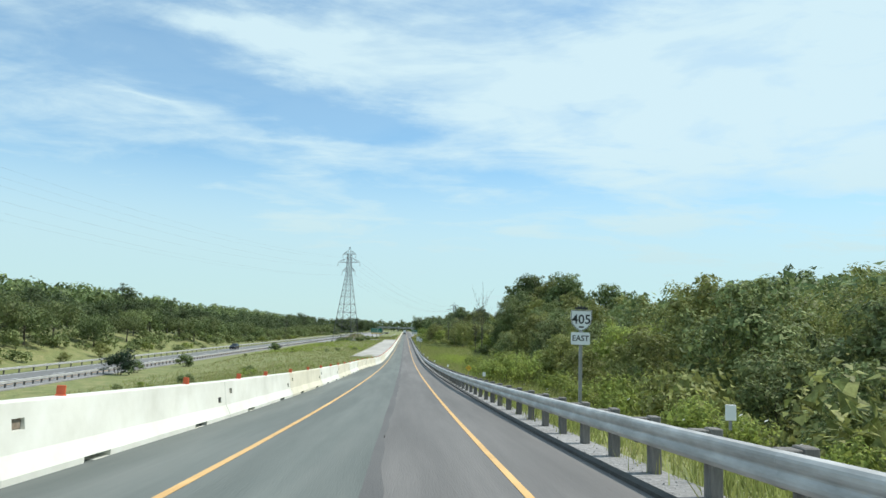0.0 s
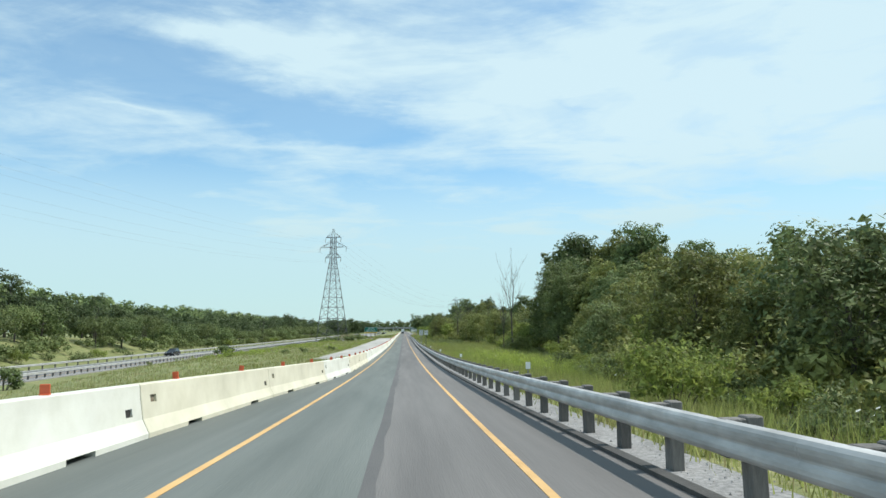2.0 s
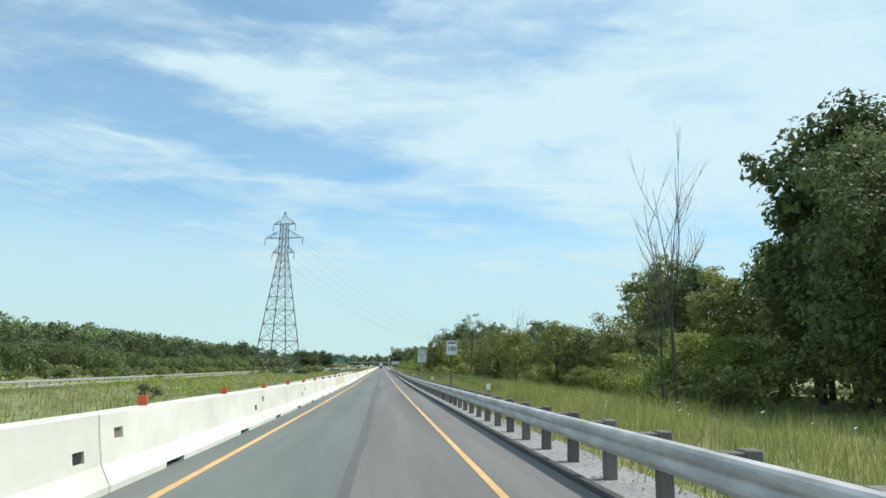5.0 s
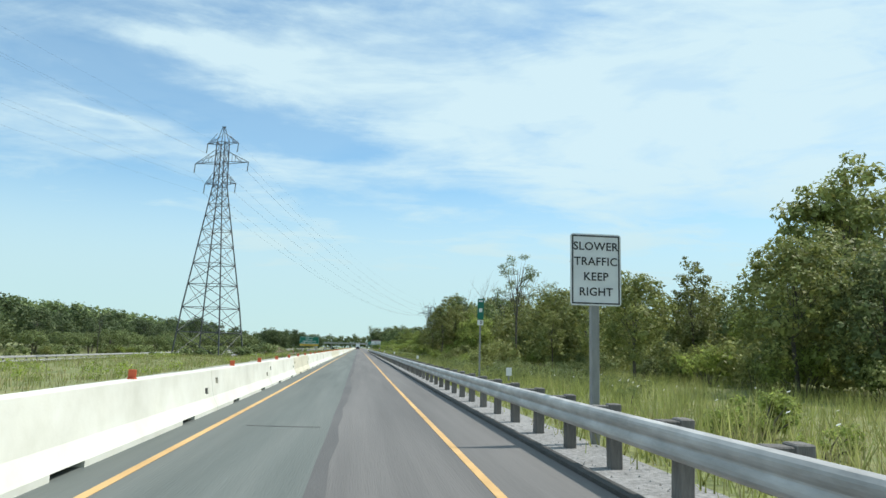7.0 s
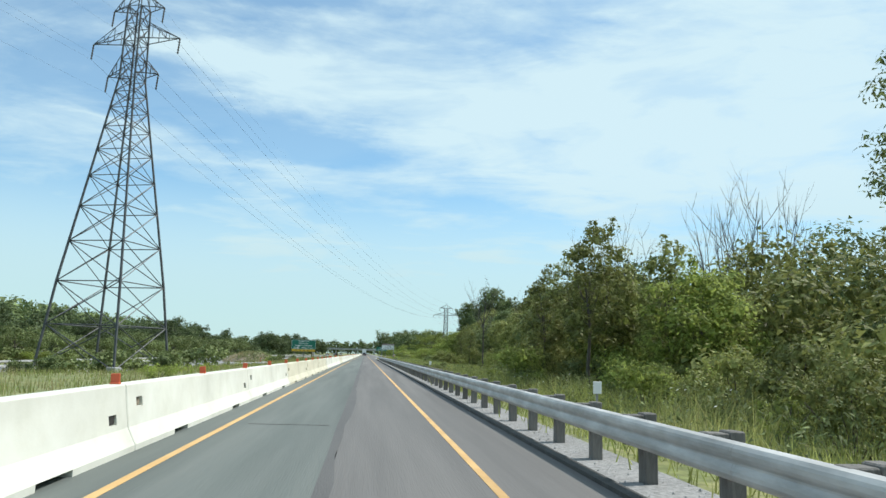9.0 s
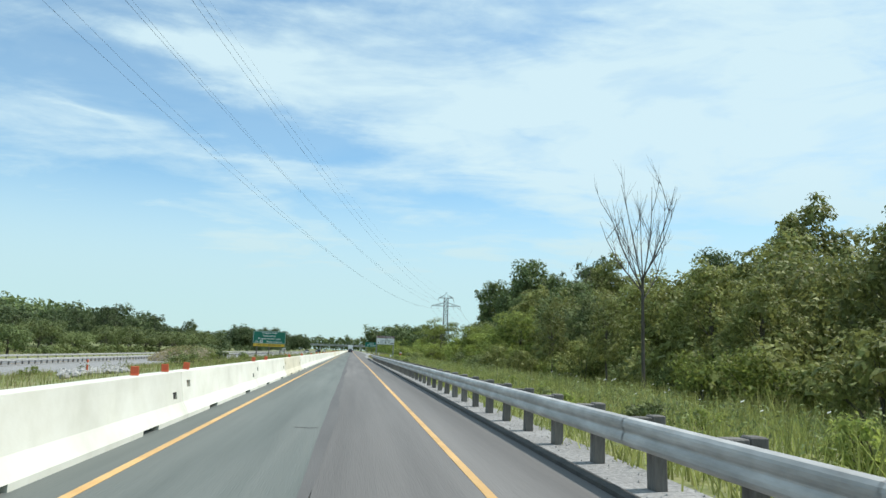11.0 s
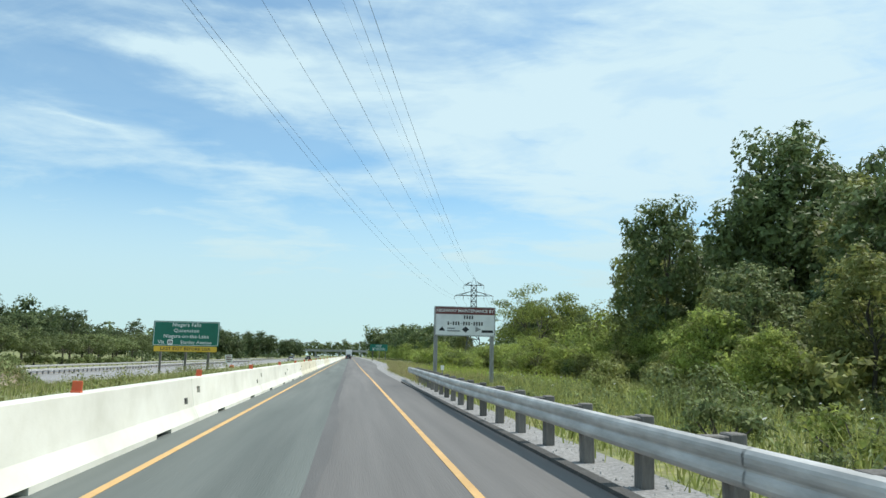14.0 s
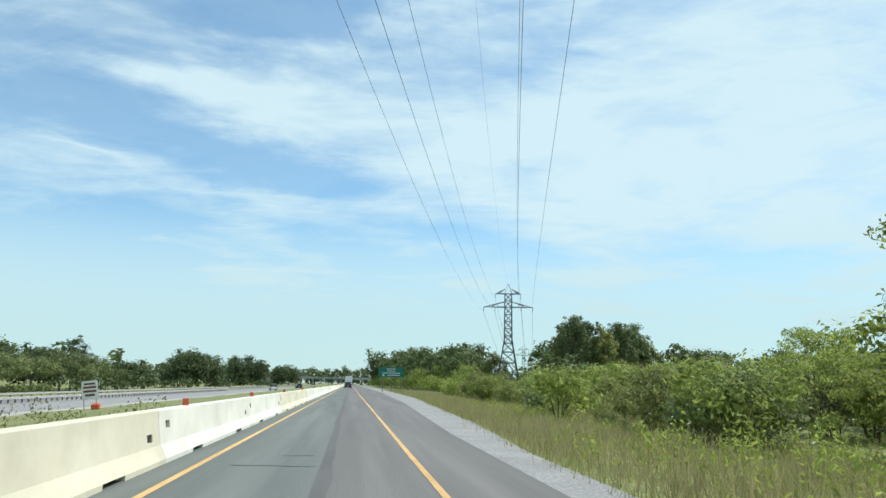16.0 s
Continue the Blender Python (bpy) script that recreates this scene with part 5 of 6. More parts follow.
def make_open_tree(name, label, seed, h, rad, fork, stems, clumps, n, size, leaf, group):
    """An open, vase-shaped tree: bare stems that part low down and carry flat sprays of leaves."""
    rng = np.random.default_rng(seed)
    a = rng.random(clumps) * 6.283
    r0 = (0.0075 if h < 12 else 0.0052) * h
    q = rad * np.sqrt(0.04 + 0.96 * rng.random(clumps))
    z = h * (0.93 - (0.34 if h < 12 else 0.22) * (q / rad) ** 2) - rng.random(clumps) ** 1.6 * (h - fork) * 0.55
    c = np.stack([q * np.cos(a), q * np.sin(a), z], -1)
    r = rad * (0.2 + 0.14 * rng.random(clumps))
    ob = thing(name, label, "tree", None, group)
    s = Shape()
    ends = []
    for k in range(stems):
        b = 6.283 * (k + rng.uniform(-0.3, 0.3)) / stems
        e = np.array([math.cos(b) * rad * 0.4, math.sin(b) * rad * 0.4, h * rng.uniform(0.62, 0.78)])
        mid = np.array([e[0] * 0.3, e[1] * 0.3, fork + (e[2] - fork) * 0.4])
        s.tube([(0, 0, -0.3), (e[0] * 0.06, e[1] * 0.06, fork), mid, e], [r0, r0 * 0.8, r0 * 0.6, r0 * 0.3], 6)
        ends.append((mid, e))
    for k in range(clumps):
        mid, e = min(ends, key=lambda g: float(np.linalg.norm((g[1] - c[k])[:2])))
        p = mid + (e - mid) * min(max((c[k][2] - fork) / (h - fork) - 0.25 + rng.normal(0, 0.2), 0.05), 0.95)
        m = (p + c[k]) / 2 + rng.normal(0, 0.12, 3) + np.array([0, 0, 0.15])
        s.tube([p, m, c[k]], [r0 * 0.35, r0 * 0.24, r0 * 0.1], 4)
    part("trunk", s, M["bark"], ob)
    part("crown", leaves(rng, c, r, n, size, M[leaf], squash=0.42 if h < 12 else 0.62, droop=0.15, slim=0.5, tri=True, core=0), None, ob)
    return ob


def planter(protos):
    """Places a kind's models in turn: each model stands itself once, then as copies."""
    used = set()

    def put(k, x, y, sc=1.0, sz=None, z=None, turn=0.0):
        ob = protos[k % len(protos)]
        zz = float(ground_z(x, y)) - 0.05 if z is None else z
        m = pose(x, y, zz, 0, 0, turn)
        if ob.name not in used:
            used.add(ob.name)
            ob.matrix_basis = m @ Matrix.Diagonal((sc, sc, sz or sc, 1))
            return ob
        g = ob.scale
        return copy_thing(ob, m @ Matrix.Diagonal((sc / g.x, sc / g.y, (sz or sc) / g.z, 1)))

    return put


EDGE = "at the wood's edge"
big = planter([
    make_tree("tree", f"tall broadleaf tree with dense dark green crown {EDGE}", 21, 18, 6.6, 1.2, 60, 7200, 0.38, "leaf_dark", 0.3),
    make_tree("tree", f"tall broadleaf tree with full mid-green crown {EDGE}", 22, 17, 5.8, 1.0, 54, 6800, 0.37, "leaf_mid", 0.28),
    make_tree("tree", f"tall broadleaf tree with uneven dark green crown {EDGE}", 23, 15, 6.0, 0.8, 54, 6800, 0.37, "leaf_dark", 0.26),
    make_tree("tree", "tall broadleaf tree with a crown overhanging a shaded hollow", 24, 16, 6.2, 1.0, 60, 15000, 0.235, "leaf_soft", 0.22, flat=0.3),
])
small = planter([
    make_tree("tree", "small bright green tree with a loose crown in the verge", 41, 6.5, 2.7, 0.5, 28, 4600, 0.175, "leaf_bright", 0.09, "young trees", 0.2, tri=True),
    make_tree("tree", "small mid-green tree with a loose crown in the verge", 42, 8, 3.0, 0.5, 30, 5000, 0.185, "leaf_mid", 0.11, "young trees", tri=True),
    make_tree("tree", "small grey-green tree with a loose crown in the verge", 43, 7, 2.7, 0.4, 28, 4600, 0.175, "leaf_grey", 0.1, "young trees", tri=True),
])
slim = planter([
    make_tree("tree", "slender young tree with sparse airy leaves", 51, 11, 2.4, 2.5, 36, 2200, 0.16, "leaf_grey", 0.1, "slender trees"),
    make_tree("tree", "slender young tree with feathery green leaves", 52, 10, 2.2, 0.8, 44, 3400, 0.165, "leaf_mid", 0.1, "slender trees"),
])
airy = planter([
    make_open_tree("tree", "open tree with parted stems and flat bright leaf sprays", 55, 9.6, 4.3, 1.6, 3, 48, 9000, 0.175, "leaf_bright", "open trees"),
    make_open_tree("tree", "tall thin tree with sparse leaves high on bare limbs", 56, 14.2, 2.3, 5.4, 3, 30, 2600, 0.15, "leaf_grey", "open trees"),
    make_open_tree("tree", "open yellow-green tree with flat layered leaf sprays", 57, 7.5, 3.4, 1.0, 4, 46, 6000, 0.18, "leaf_bright", "open trees"),
])
left = planter([
    make_tree("tree", "rounded dark tree in the wood beyond the far carriageway", 61, 13, 5.4, 0.8, 22, 2400, 0.38, "leaf_deep", 0.25, "trees beyond the far road"),
    make_tree("tree", "flat-topped umbrella-shaped tree beyond the far carriageway", 62, 8, 5.6, 2.8, 20, 2900, 0.3, "leaf_soft", 0.2, "trees beyond the far road", 0.9),
    make_tree("tree", "tall dark tree in the wood beyond the far carriageway", 63, 15, 4.8, 0.8, 22, 2400, 0.38, "leaf_deep", 0.25, "trees beyond the far road"),
    make_tree("tree", "low rounded green tree beyond the far carriageway", 64, 7.4, 4.8, 0.4, 18, 2800, 0.31, "leaf_dark", 0.18, "trees beyond the far road", 0.3),
])
near = planter([
    make_shrub("shrub", "yellow-green sumac shrub with drooping leaves in the verge", 71, 2.8, 1.9, 14, 1650, 0.128, "leaf_bright"),
    make_shrub("shrub", "grey-green leafy shrub in the verge", 72, 2.4, 1.8, 14, 1650, 0.124, "leaf_grey"),
    make_shrub("shrub", "mid-green leafy shrub in the verge", 73, 3.2, 2.0, 14, 1700, 0.13, "leaf_mid"),
])
low = planter([
    make_shrub("bush", "low bright green bush in the meadow", 81, 1.3, 1.2, 10, 600, 0.11, "leaf_bright", "low bushes"),
    make_shrub("bush", "low dull green bush in the meadow", 82, 1.2, 1.1, 10, 600, 0.11, "leaf_grey", "low bushes"),
])


def tall(k, x, y, top, wide, turn):
    """A big tree whose top reaches the height top over the world's zero and whose crown is wide metres in radius."""
    z = float(ground_z(x, y)) - 0.05
    return big(k, x, y, wide / (6.6, 5.8, 6.0, 6.2)[k], (top - z) / (18, 17, 15, 16)[k], turn=turn)


class Wood:
    """Crowns of the trees behind the front rows, gathered into one body of foliage."""

    def __init__(self, seed):
        self.rng = np.random.default_rng(seed)
        self.c, self.r = [], []

    def tree(self, x, y, h, rad, n=9):
        c, r = crown_clumps(self.rng, h, rad, 0.1 * h, n)
        self.c.append(c + np.array([x, y, float(ground_z(x, y))]))
        self.r.append(r * 1.25)

    def finish(self, name, label, leaf, per, size, core=0.56):
        c, r = np.concatenate(self.c), np.concatenate(self.r)
        me = leaves(self.rng, c, r, int(per * len(self.c)), size, M[leaf], name, 0.8, slim=0.8, tri=True, core=core)
        thing(name, label, "woods", None, "", me, "stuff")


def wood_edge(y):
    """How far from the road's middle the right-hand wood begins."""
    return float(np.interp(y, [-10, 40, 80, 120, 150, 175, 225, 254, 264, 276, 292, 312, 328, 345, 371, 400, 420, 432, 441, 470, 482, 500, 565, 640, 700, 900], [11, 11, 14, 16, 18, 21, 25, 26, 17, 13, 12.5, 15, 18, 18, 16, 17, 18, 22, 28, 30, 27, 28, 34, 30, 20, 16]))


def wood_height(y):
    """How tall the second row of the wood stands, in metres."""
    return float(np.interp(y, [0, 50, 72, 88, 102, 120, 135, 145, 155, 165, 180, 190, 205, 220, 240, 256, 300, 330, 350, 380, 400, 420, 440, 455, 475, 490, 600, 650, 700, 900],
                           [8.2, 9.2, 9.6, 9.4, 8.6, 8, 9, 12, 15, 18, 19, 16, 13, 11, 9, 9, 8.5, 8.5, 9, 9, 11.5, 14, 16, 14.5, 11, 3.2, 3.2, 13, 15, 17]))


def plant_right():
    rng = random.Random(17)
    deep, edge, shade, bright, front = Wood(301), Wood(304), Wood(310), Wood(302), Wood(306)
    y = -6.0
    while y < 960:
        e, hh = wood_edge(y), wood_height(y)
        if 120 < y < 178:
            pass
        elif y < 470:
            small(rng.randrange(3), e + rng.uniform(0, 3), y + rng.uniform(-1, 1), rng.uniform(0.7, 1.1) * (0.75 if y < 75 else 0.72 if 246 < y < 276 else 1.0), turn=rng.uniform(0, 360))
        else:
            bright.tree(e + rng.uniform(0, 4), y, rng.uniform(4, 7.5) * (0.42 if hh < 8 else 1.1), 3.5, 7)
        close = front if y < 75 else (edge, shade)[int(y) % 2] if y < 480 else deep
        if hh > 9.9 and y < 640:
            big(rng.randrange(3), e + rng.uniform(9, 12), y + rng.uniform(-2, 2), hh / 16.7 * rng.uniform(0.9, 1.08), turn=rng.uniform(0, 360))
        else:
            x = e + rng.uniform(5, 8)
            if 560 < y < 700 and 0.17 < x / (y - 441) < 0.27:
                y += 8
                continue
            if y < 75:
                small(rng.choice((1, 1, 2, 0)), x - 1.5, y + rng.uniform(-2, 2), rng.uniform(0.95, 1.2), turn=rng.uniform(0, 360))
            else:
                close.tree(x, y + rng.uniform(-2, 2), hh * rng.uniform(0.85, 1.1), min(5.0, hh * 0.4), 11)
        for row in (2,) if y < 480 else (2, 3, 4):
            x = e + 3 + 7.0 * row + rng.uniform(-2, 2)
            if 585 < y < 700 and 0.17 < x / (y - 441) < 0.27:
                continue
            if hh > 9.9 and y < 480:
                big(rng.randrange(3), x, y + rng.uniform(-3, 3), hh / 16.7 * rng.uniform(0.88, 1.06), turn=rng.uniform(0, 360))
                continue
            if close in (edge, shade):
                close = (shade, edge, shade)[int(y * 3) % 3]
            close.tree(x, y + rng.uniform(-3, 3), hh * rng.uniform(0.85, 1.12) * (1 + 0.03 * row), min(6.0, hh * 0.42), 11)
        y += (7.2 if y < 480 else 10) * rng.uniform(0.8, 1.2)
    # undergrowth at the wood's foot
    under = Wood(305)
    y = -5.0
    while y < 475:
        e = wood_edge(y)
        if 121 < y < 178:
            under.tree(e + rng.uniform(7.0, 10.0), y, rng.uniform(2.6, 4.4), 2.6, 8)
            y += 3.0
            continue
        under.tree(e + rng.uniform(-1.0, 2.0), y, rng.uniform(1.8, 3.4), 1.9, 7)
        under.tree(e + rng.uniform(2.0, 6.0), y + rng.uniform(-1, 1), rng.uniform(2.6, 5.0), 2.4, 7)
        y += 3.1 * rng.uniform(0.8, 1.2)
    under.finish("undergrowth", "mixed green undergrowth at the wood's foot", "leaf_mid", 470, 0.22)
    # low growth in front of the far clump
    for _ in range(120):
        y = rng.uniform(480, 700)
        x = rng.uniform(14 + 0.05 * (y - 480), 75)
        if 0.195 < x / (y - 441) < 0.25:
            continue
        bright.tree(x, y, rng.uniform(2.2, 4.8) * (0.55 if abs(x - 0.22 * (y - 441)) < 9 else 1), 3.2, 9)
    inner = Wood(308)
    y = -10.0
    while y < 640:
        hh = wood_height(y)
        for row in range(6):
            x = wood_edge(y) + 21 + 8.5 * row + rng.uniform(-3, 3)
            hi = 14 + (x - 47) * 0.2 if y < 150 else max(hh, 7)
            inner.tree(x, y + rng.uniform(-4, 4), hi * (rng.uniform(0.84, 1.0) if y < 150 else rng.uniform(0.72, 0.9)), 5.5, 6)
        y += 8.5
    inner.finish("woodland", "deep green woodland away from the road", "leaf_dark", 150, 0.8, 0.8)
    for _ in range(60):
        deep.tree(rng.uniform(95, 260), rng.uniform(520, 900), rng.uniform(8, 13), 6, 7)
    for _ in range(26):
        deep.tree(rng.uniform(73, 112), rng.uniform(672, 720), rng.uniform(18, 24), 6.0, 16)
    for _ in range(22):
        deep.tree(rng.uniform(98, 175), rng.uniform(660, 720), rng.uniform(15, 19), 5.5, 10)
    for _ in range(16):
        deep.tree(rng.uniform(13, 44), rng.uniform(812, 850), rng.uniform(17, 22), 6.0, 12)
    deep.finish("woodland", "dense dark green woodland behind the roadside trees", "leaf_dark", 330, 0.82)
    edge.finish("woodland", "dense green woodland close behind the verge", "leaf_mid", 2500, 0.235)
    shade.finish("woodland", "dense dark green woodland close behind the verge", "leaf_dark", 2500, 0.235)
    front.finish("woodland", "leafy green woodland beside the verge", "leaf_mid", 5200, 0.175)
    bright.finish("thicket", "sunlit green thicket along the verge", "leaf_bright", 620, 0.3)
    # trees that stand out
    for x, yy, top, wide, k in ((36.4, 159.5, 19.7, 6.2, 0), (33, 165, 19.2, 5.5, 1), (32.6, 181.6, 20.9, 6.0, 0), (28.5, 176, 17, 5.0, 2), (48.5, 169, 18.2, 6.0, 0), (55, 167, 16.4, 6.0, 2), (33, 217, 14, 4.6, 1), (25.5, 159, 13.5, 5.4, 3), (31, 150.5, 12.8, 5.4, 3), (25.5, 170, 14.5, 5.2, 3), (37, 144, 12, 5.0, 3),
                                (60, 123, 16, 6.0, 0), (68.7, 122, 19.3, 6.5, 2), (46.7, 145.6, 14.2, 5.5, 1), (48.3, 259, 22.4, 7.4, 1), (54, 266, 18, 6.0, 0)):
        tall(k, x, yy, top, wide, rng.uniform(0, 360))
    for x, yy, top, wide, k in ((38, 407, 17.6, 5.5, 1), (33.3, 436, 20.2, 6.2, 0), (38, 432, 17.5, 5.5, 2), (31.7, 459, 16, 4.6, 1), (29.5, 449, 17, 5.0, 0), (36, 463, 15, 5.0, 0), (43, 440, 17, 6.0, 0), (62, 417, 21, 7.0, 0), (36, 356, 15.5, 5.0, 1), (46, 432, 21, 6.0, 2), (28, 347, 10.5, 4.0, 1)):
        tall(k, x, yy, top, wide, rng.uniform(0, 360))
    for x, yy, top, wide, k in ((68, 655, 24, 6.5, 0), (74, 662, 24.5, 6.5, 2), (80, 660, 22, 6.0, 1), (87, 668, 23.5, 6.5, 0), (95, 680, 24, 6.0, 2), (101, 688, 25.4, 6.5, 0), (71, 672, 23, 6.0, 1), (108, 690, 19, 6.0, 1), (78, 690, 24, 6.0, 0)):
        tall(k, x, yy, top, wide, rng.uniform(0, 360))
    for x, yy, sc, k in ((17, 398, 0.95, 0), (19, 392, 0.9, 2), (14, 372, 0.7, 0), (17, 418, 0.75, 0), (15.8, 411, 0.55, 0), (24.5, 466, 0.55, 0), (21.6, 139, 0.6, 0), (22.5, 227.5, 1.1, 1), (26, 231, 1.2, 2), (20, 243, 1.05, 1)):
        small(k, x, yy, sc, turn=rng.uniform(0, 360))
    for x, yy, sc, k in ((18.8, 456.5, 1.09, 0), (18.6, 468, 0.56, 2), (21.8, 472, 0.74, 2), (16.2, 265.5, 1.0, 1), (16.5, 448, 0.6, 2), (22.5, 271, 0.82, 1), (17.5, 388, 0.85, 2), (13.5, 376, 0.62, 2)):
        airy(k, x, yy, sc, turn=rng.uniform(0, 360))
    for x, yy, sc, k in ((10.2, 280, 0.84, 1), (12.0, 283, 0.92, 1), (9.6, 286, 0.7, 1), (13.6, 279, 0.8, 1), (12.5, 291, 0.85, 1), (14.8, 287, 0.75, 1), (18, 258, 0.62, 1), (20.5, 254, 0.7, 1), (26, 246, 1.0, 1), (22, 276, 0.8, 1), (14, 352, 0.62, 1), (16, 360, 0.66, 0), (27, 262, 0.95, 0), (31, 270, 1.0, 1), (13.5, 340, 0.6, 1), (17, 300, 0.85, 1), (15, 310, 0.8, 1)):
        slim(k, x, yy, sc, turn=rng.uniform(0, 360))
    # shrubs at the wood's foot and in the verge
    y = -4.0
    while y < 470:
        e = wood_edge(y)
        if not 121 < y < 176:
            near(rng.randrange(3), e + rng.uniform(-2.8, 0.5), y + rng.uniform(-1.5, 1.5), rng.uniform(0.7, 1.15), turn=rng.uniform(0, 360))
        y += rng.uniform(3.0, 4.6)
    for x, y, sc in ((7.2, 50.5, 1.1), (8.8, 53.5, 1.2), (6.4, 55, 0.8), (8.2, 36, 0.85), (7.6, 74, 0.9), (18.5, 131, 1.1), (20.5, 134, 1.25), (17.8, 136.5, 1.0), (20.2, 138.5, 1.1), (22.8, 136, 1.2), (20.8, 128.5, 1.0), (23.5, 131.5, 1.2), (18.3, 126, 0.9), (25.5, 135, 1.3), (22, 124.5, 1.1), (26, 128, 1.3)):
        near(0, x, y, sc, turn=rng.uniform(0, 360))
    for _ in range(50):
        y = rng.choice((rng.uniform(5, 70), rng.uniform(345, 424), rng.uniform(255, 300)))
        x = rng.uniform(7.5, min(wood_edge(y) - 1, 20))
        (near if rng.random() < 0.5 else low)(rng.randrange(3), x, y, rng.uniform(0.6, 1.0), turn=rng.uniform(0, 360))
    for _ in range(26):
        y = rng.uniform(236, 302)
        near(rng.choice((1, 1, 2)), rng.uniform(8.5, 15), y, rng.uniform(0.45, 0.85), turn=rng.uniform(0, 360))
    for _ in range(46):
        y = rng.uniform(300, 424) if rng.random() < 0.8 else rng.uniform(190, 225)
        low(rng.randrange(2), rng.uniform(5.2, 11), y, rng.uniform(0.5, 1.0), turn=rng.uniform(0, 360))
    for _ in range(105):
        y = 460 + 100 * rng.random() ** 1.2
        x = 8.8 + 0.07 * (y - 458) + (30 - 0.07 * (y - 458)) * rng.random() ** 1.5
        near(rng.choice((0, 0, 1, 2)), x, y, rng.choice((0.45, 0.7, 0.85, 1.05, 1.25)) * (0.6 + 0.03 * x), turn=rng.uniform(0, 360))
    for _ in range(12):
        near(rng.choice((0, 0, 1, 2)), rng.uniform(15.5, 26), rng.uniform(449, 464), rng.uniform(0.7, 1.15), turn=rng.uniform(0, 360))


plant_right()


def plant_left():
    rng = random.Random(29)
    deep = Wood(303)
    y = 104.0
    while y < 665:
        hh = float(np.interp(y, [0, 190, 300, 340, 470, 540, 600, 640, 665], [0.84, 0.86, 0.84, 0.78, 0.86, 1.02, 1.15, 1.05, 0.85]))
        # rounded and flat-topped crowns in front, each apart from the next
        sc = hh * rng.uniform(0.85, 1.25) * (1.0 if y < 330 else 0.92)
        left(1 if rng.random() < (0.5 if y < 330 else 0.8) else 3, -66.5 + rng.uniform(-3.5, 2.5), y + rng.uniform(-2.5, 2.5), sc, sc * rng.uniform(0.95, 1.25) * (1.0 if y < 330 else 0.86), turn=rng.uniform(0, 360))
        left(rng.choice((0, 2, 2)), -77 + rng.uniform(-3, 3), y + 5 + rng.uniform(-3, 3), hh * rng.uniform(0.8, 1.15), hh * rng.uniform(0.68, 1.02), turn=rng.uniform(0, 360))
        if y > 600:
            deep.tree(-62 + rng.uniform(-2, 2), y, rng.uniform(2.5, 4.5), 4.2, 5)
        x = -86 + rng.uniform(-2, 2)
        deep.tree(x, y + rng.uniform(-3, 3), (12.6 - float(ground_z(x, y))) * max(hh, 0.9) * rng.uniform(0.72, 1.12), 5.4, 14)
        y += (11.6 if y < 330 else 13.0) * rng.uniform(0.75, 1.25)
    inner = Wood(309)
    y = 110.0
    while y < 660:
        for row in range(5):
            x = -96 - 8.5 * row + rng.uniform(-3, 3)
            inner.tree(x, y + rng.uniform(-4, 4), ((14.6 if y < 330 else 13.2) + 0.11 * (-x - 97) - float(ground_z(x, y))) * rng.uniform(0.76, 1.06), 5.4, 8)
        y += 8.8
    inner.finish("woodland", "deep green woodland behind the far trees", "leaf_dark", 190, 0.9, 0.8)
    # rounded clumps further on, with low growth between them
    for cx, cy, rx, ry, h, n in ((-67, 758, 12, 9, 17, 12), (-62, 880, 10, 9, 20.5, 10), (-52, 1020, 10, 10, 18, 9), (-70, 690, 6, 8, 10.5, 4)):
        for _ in range(n):
            a, q = rng.uniform(0, 6.28), math.sqrt(rng.random())
            deep.tree(cx + rx * q * math.cos(a), cy + ry * q * math.sin(a), h * rng.uniform(0.82, 1.08) * (1 - 0.2 * q), 5.5, 14)
    for _ in range(60):
        y = rng.uniform(660, 1080)
        deep.tree(rng.uniform(-82, -57), y, rng.uniform(2.5, 5.5), 3.6, 6)
    deep.finish("woodland", "dense dark green woodland beyond the far carriageway", "leaf_deep", 520, 0.62)
    for _ in range(34):
        y = rng.uniform(30, 420)
        near(rng.randrange(3), rng.uniform(-66, -57), y, rng.uniform(0.5, 1.1), turn=rng.uniform(0, 360))
    foot = Wood(307)
    for _ in range(120):
        y = rng.uniform(104, 600)
        foot.tree(rng.uniform(-68, -59.5) if y < 330 else rng.uniform(-68, -62), y, rng.uniform(1.2, 2.8), rng.uniform(1.5, 2.6), 7)
    for _ in range(16):
        foot.tree(-21 + rng.uniform(-9, 5), 324 + rng.uniform(-7, 12), rng.uniform(1.2, 2.7), rng.uniform(1.2, 2.0), 7)
    foot.finish("undergrowth", "mixed green undergrowth on the bank beyond the far road", "leaf_soft", 260, 0.34)
    # shrubs in the median
    dark = planter([make_shrub("shrub", "dark green juniper shrub in the grassy median", 91, 3.4, 1.7, 14, 1500, 0.2, "needle", "median shrubs", 0.0),
                    make_shrub("shrub", "round dark shrub in the grassy median", 92, 2.2, 1.6, 12, 1300, 0.2, "leaf_dark", "median shrubs", 0.0)])
    for k, x, y, sc in ((0, -40.0, 103, 1.25), (1, -39.5, 108, 0.95), (1, -37.5, 124, 1.1), (1, -35.5, 196, 1.1), (0, -36.6, 206, 0.8), (1, -24, 306, 0.8), (1, -19, 318, 0.7), (1, -29, 312, 0.9), (1, -21, 330, 0.9), (1, -18.5, 409, 0.75), (1, -16.2, 414, 0.55)):
        dark(k, x, y, sc, turn=rng.uniform(0, 360))
    for _ in range(26):
        y = rng.uniform(60, 420)
        low(rng.randrange(2), rng.uniform(-34, -9) if y < 340 else rng.uniform(-24, -13), y, rng.uniform(0.6, 1.1), turn=rng.uniform(0, 360))


plant_left()


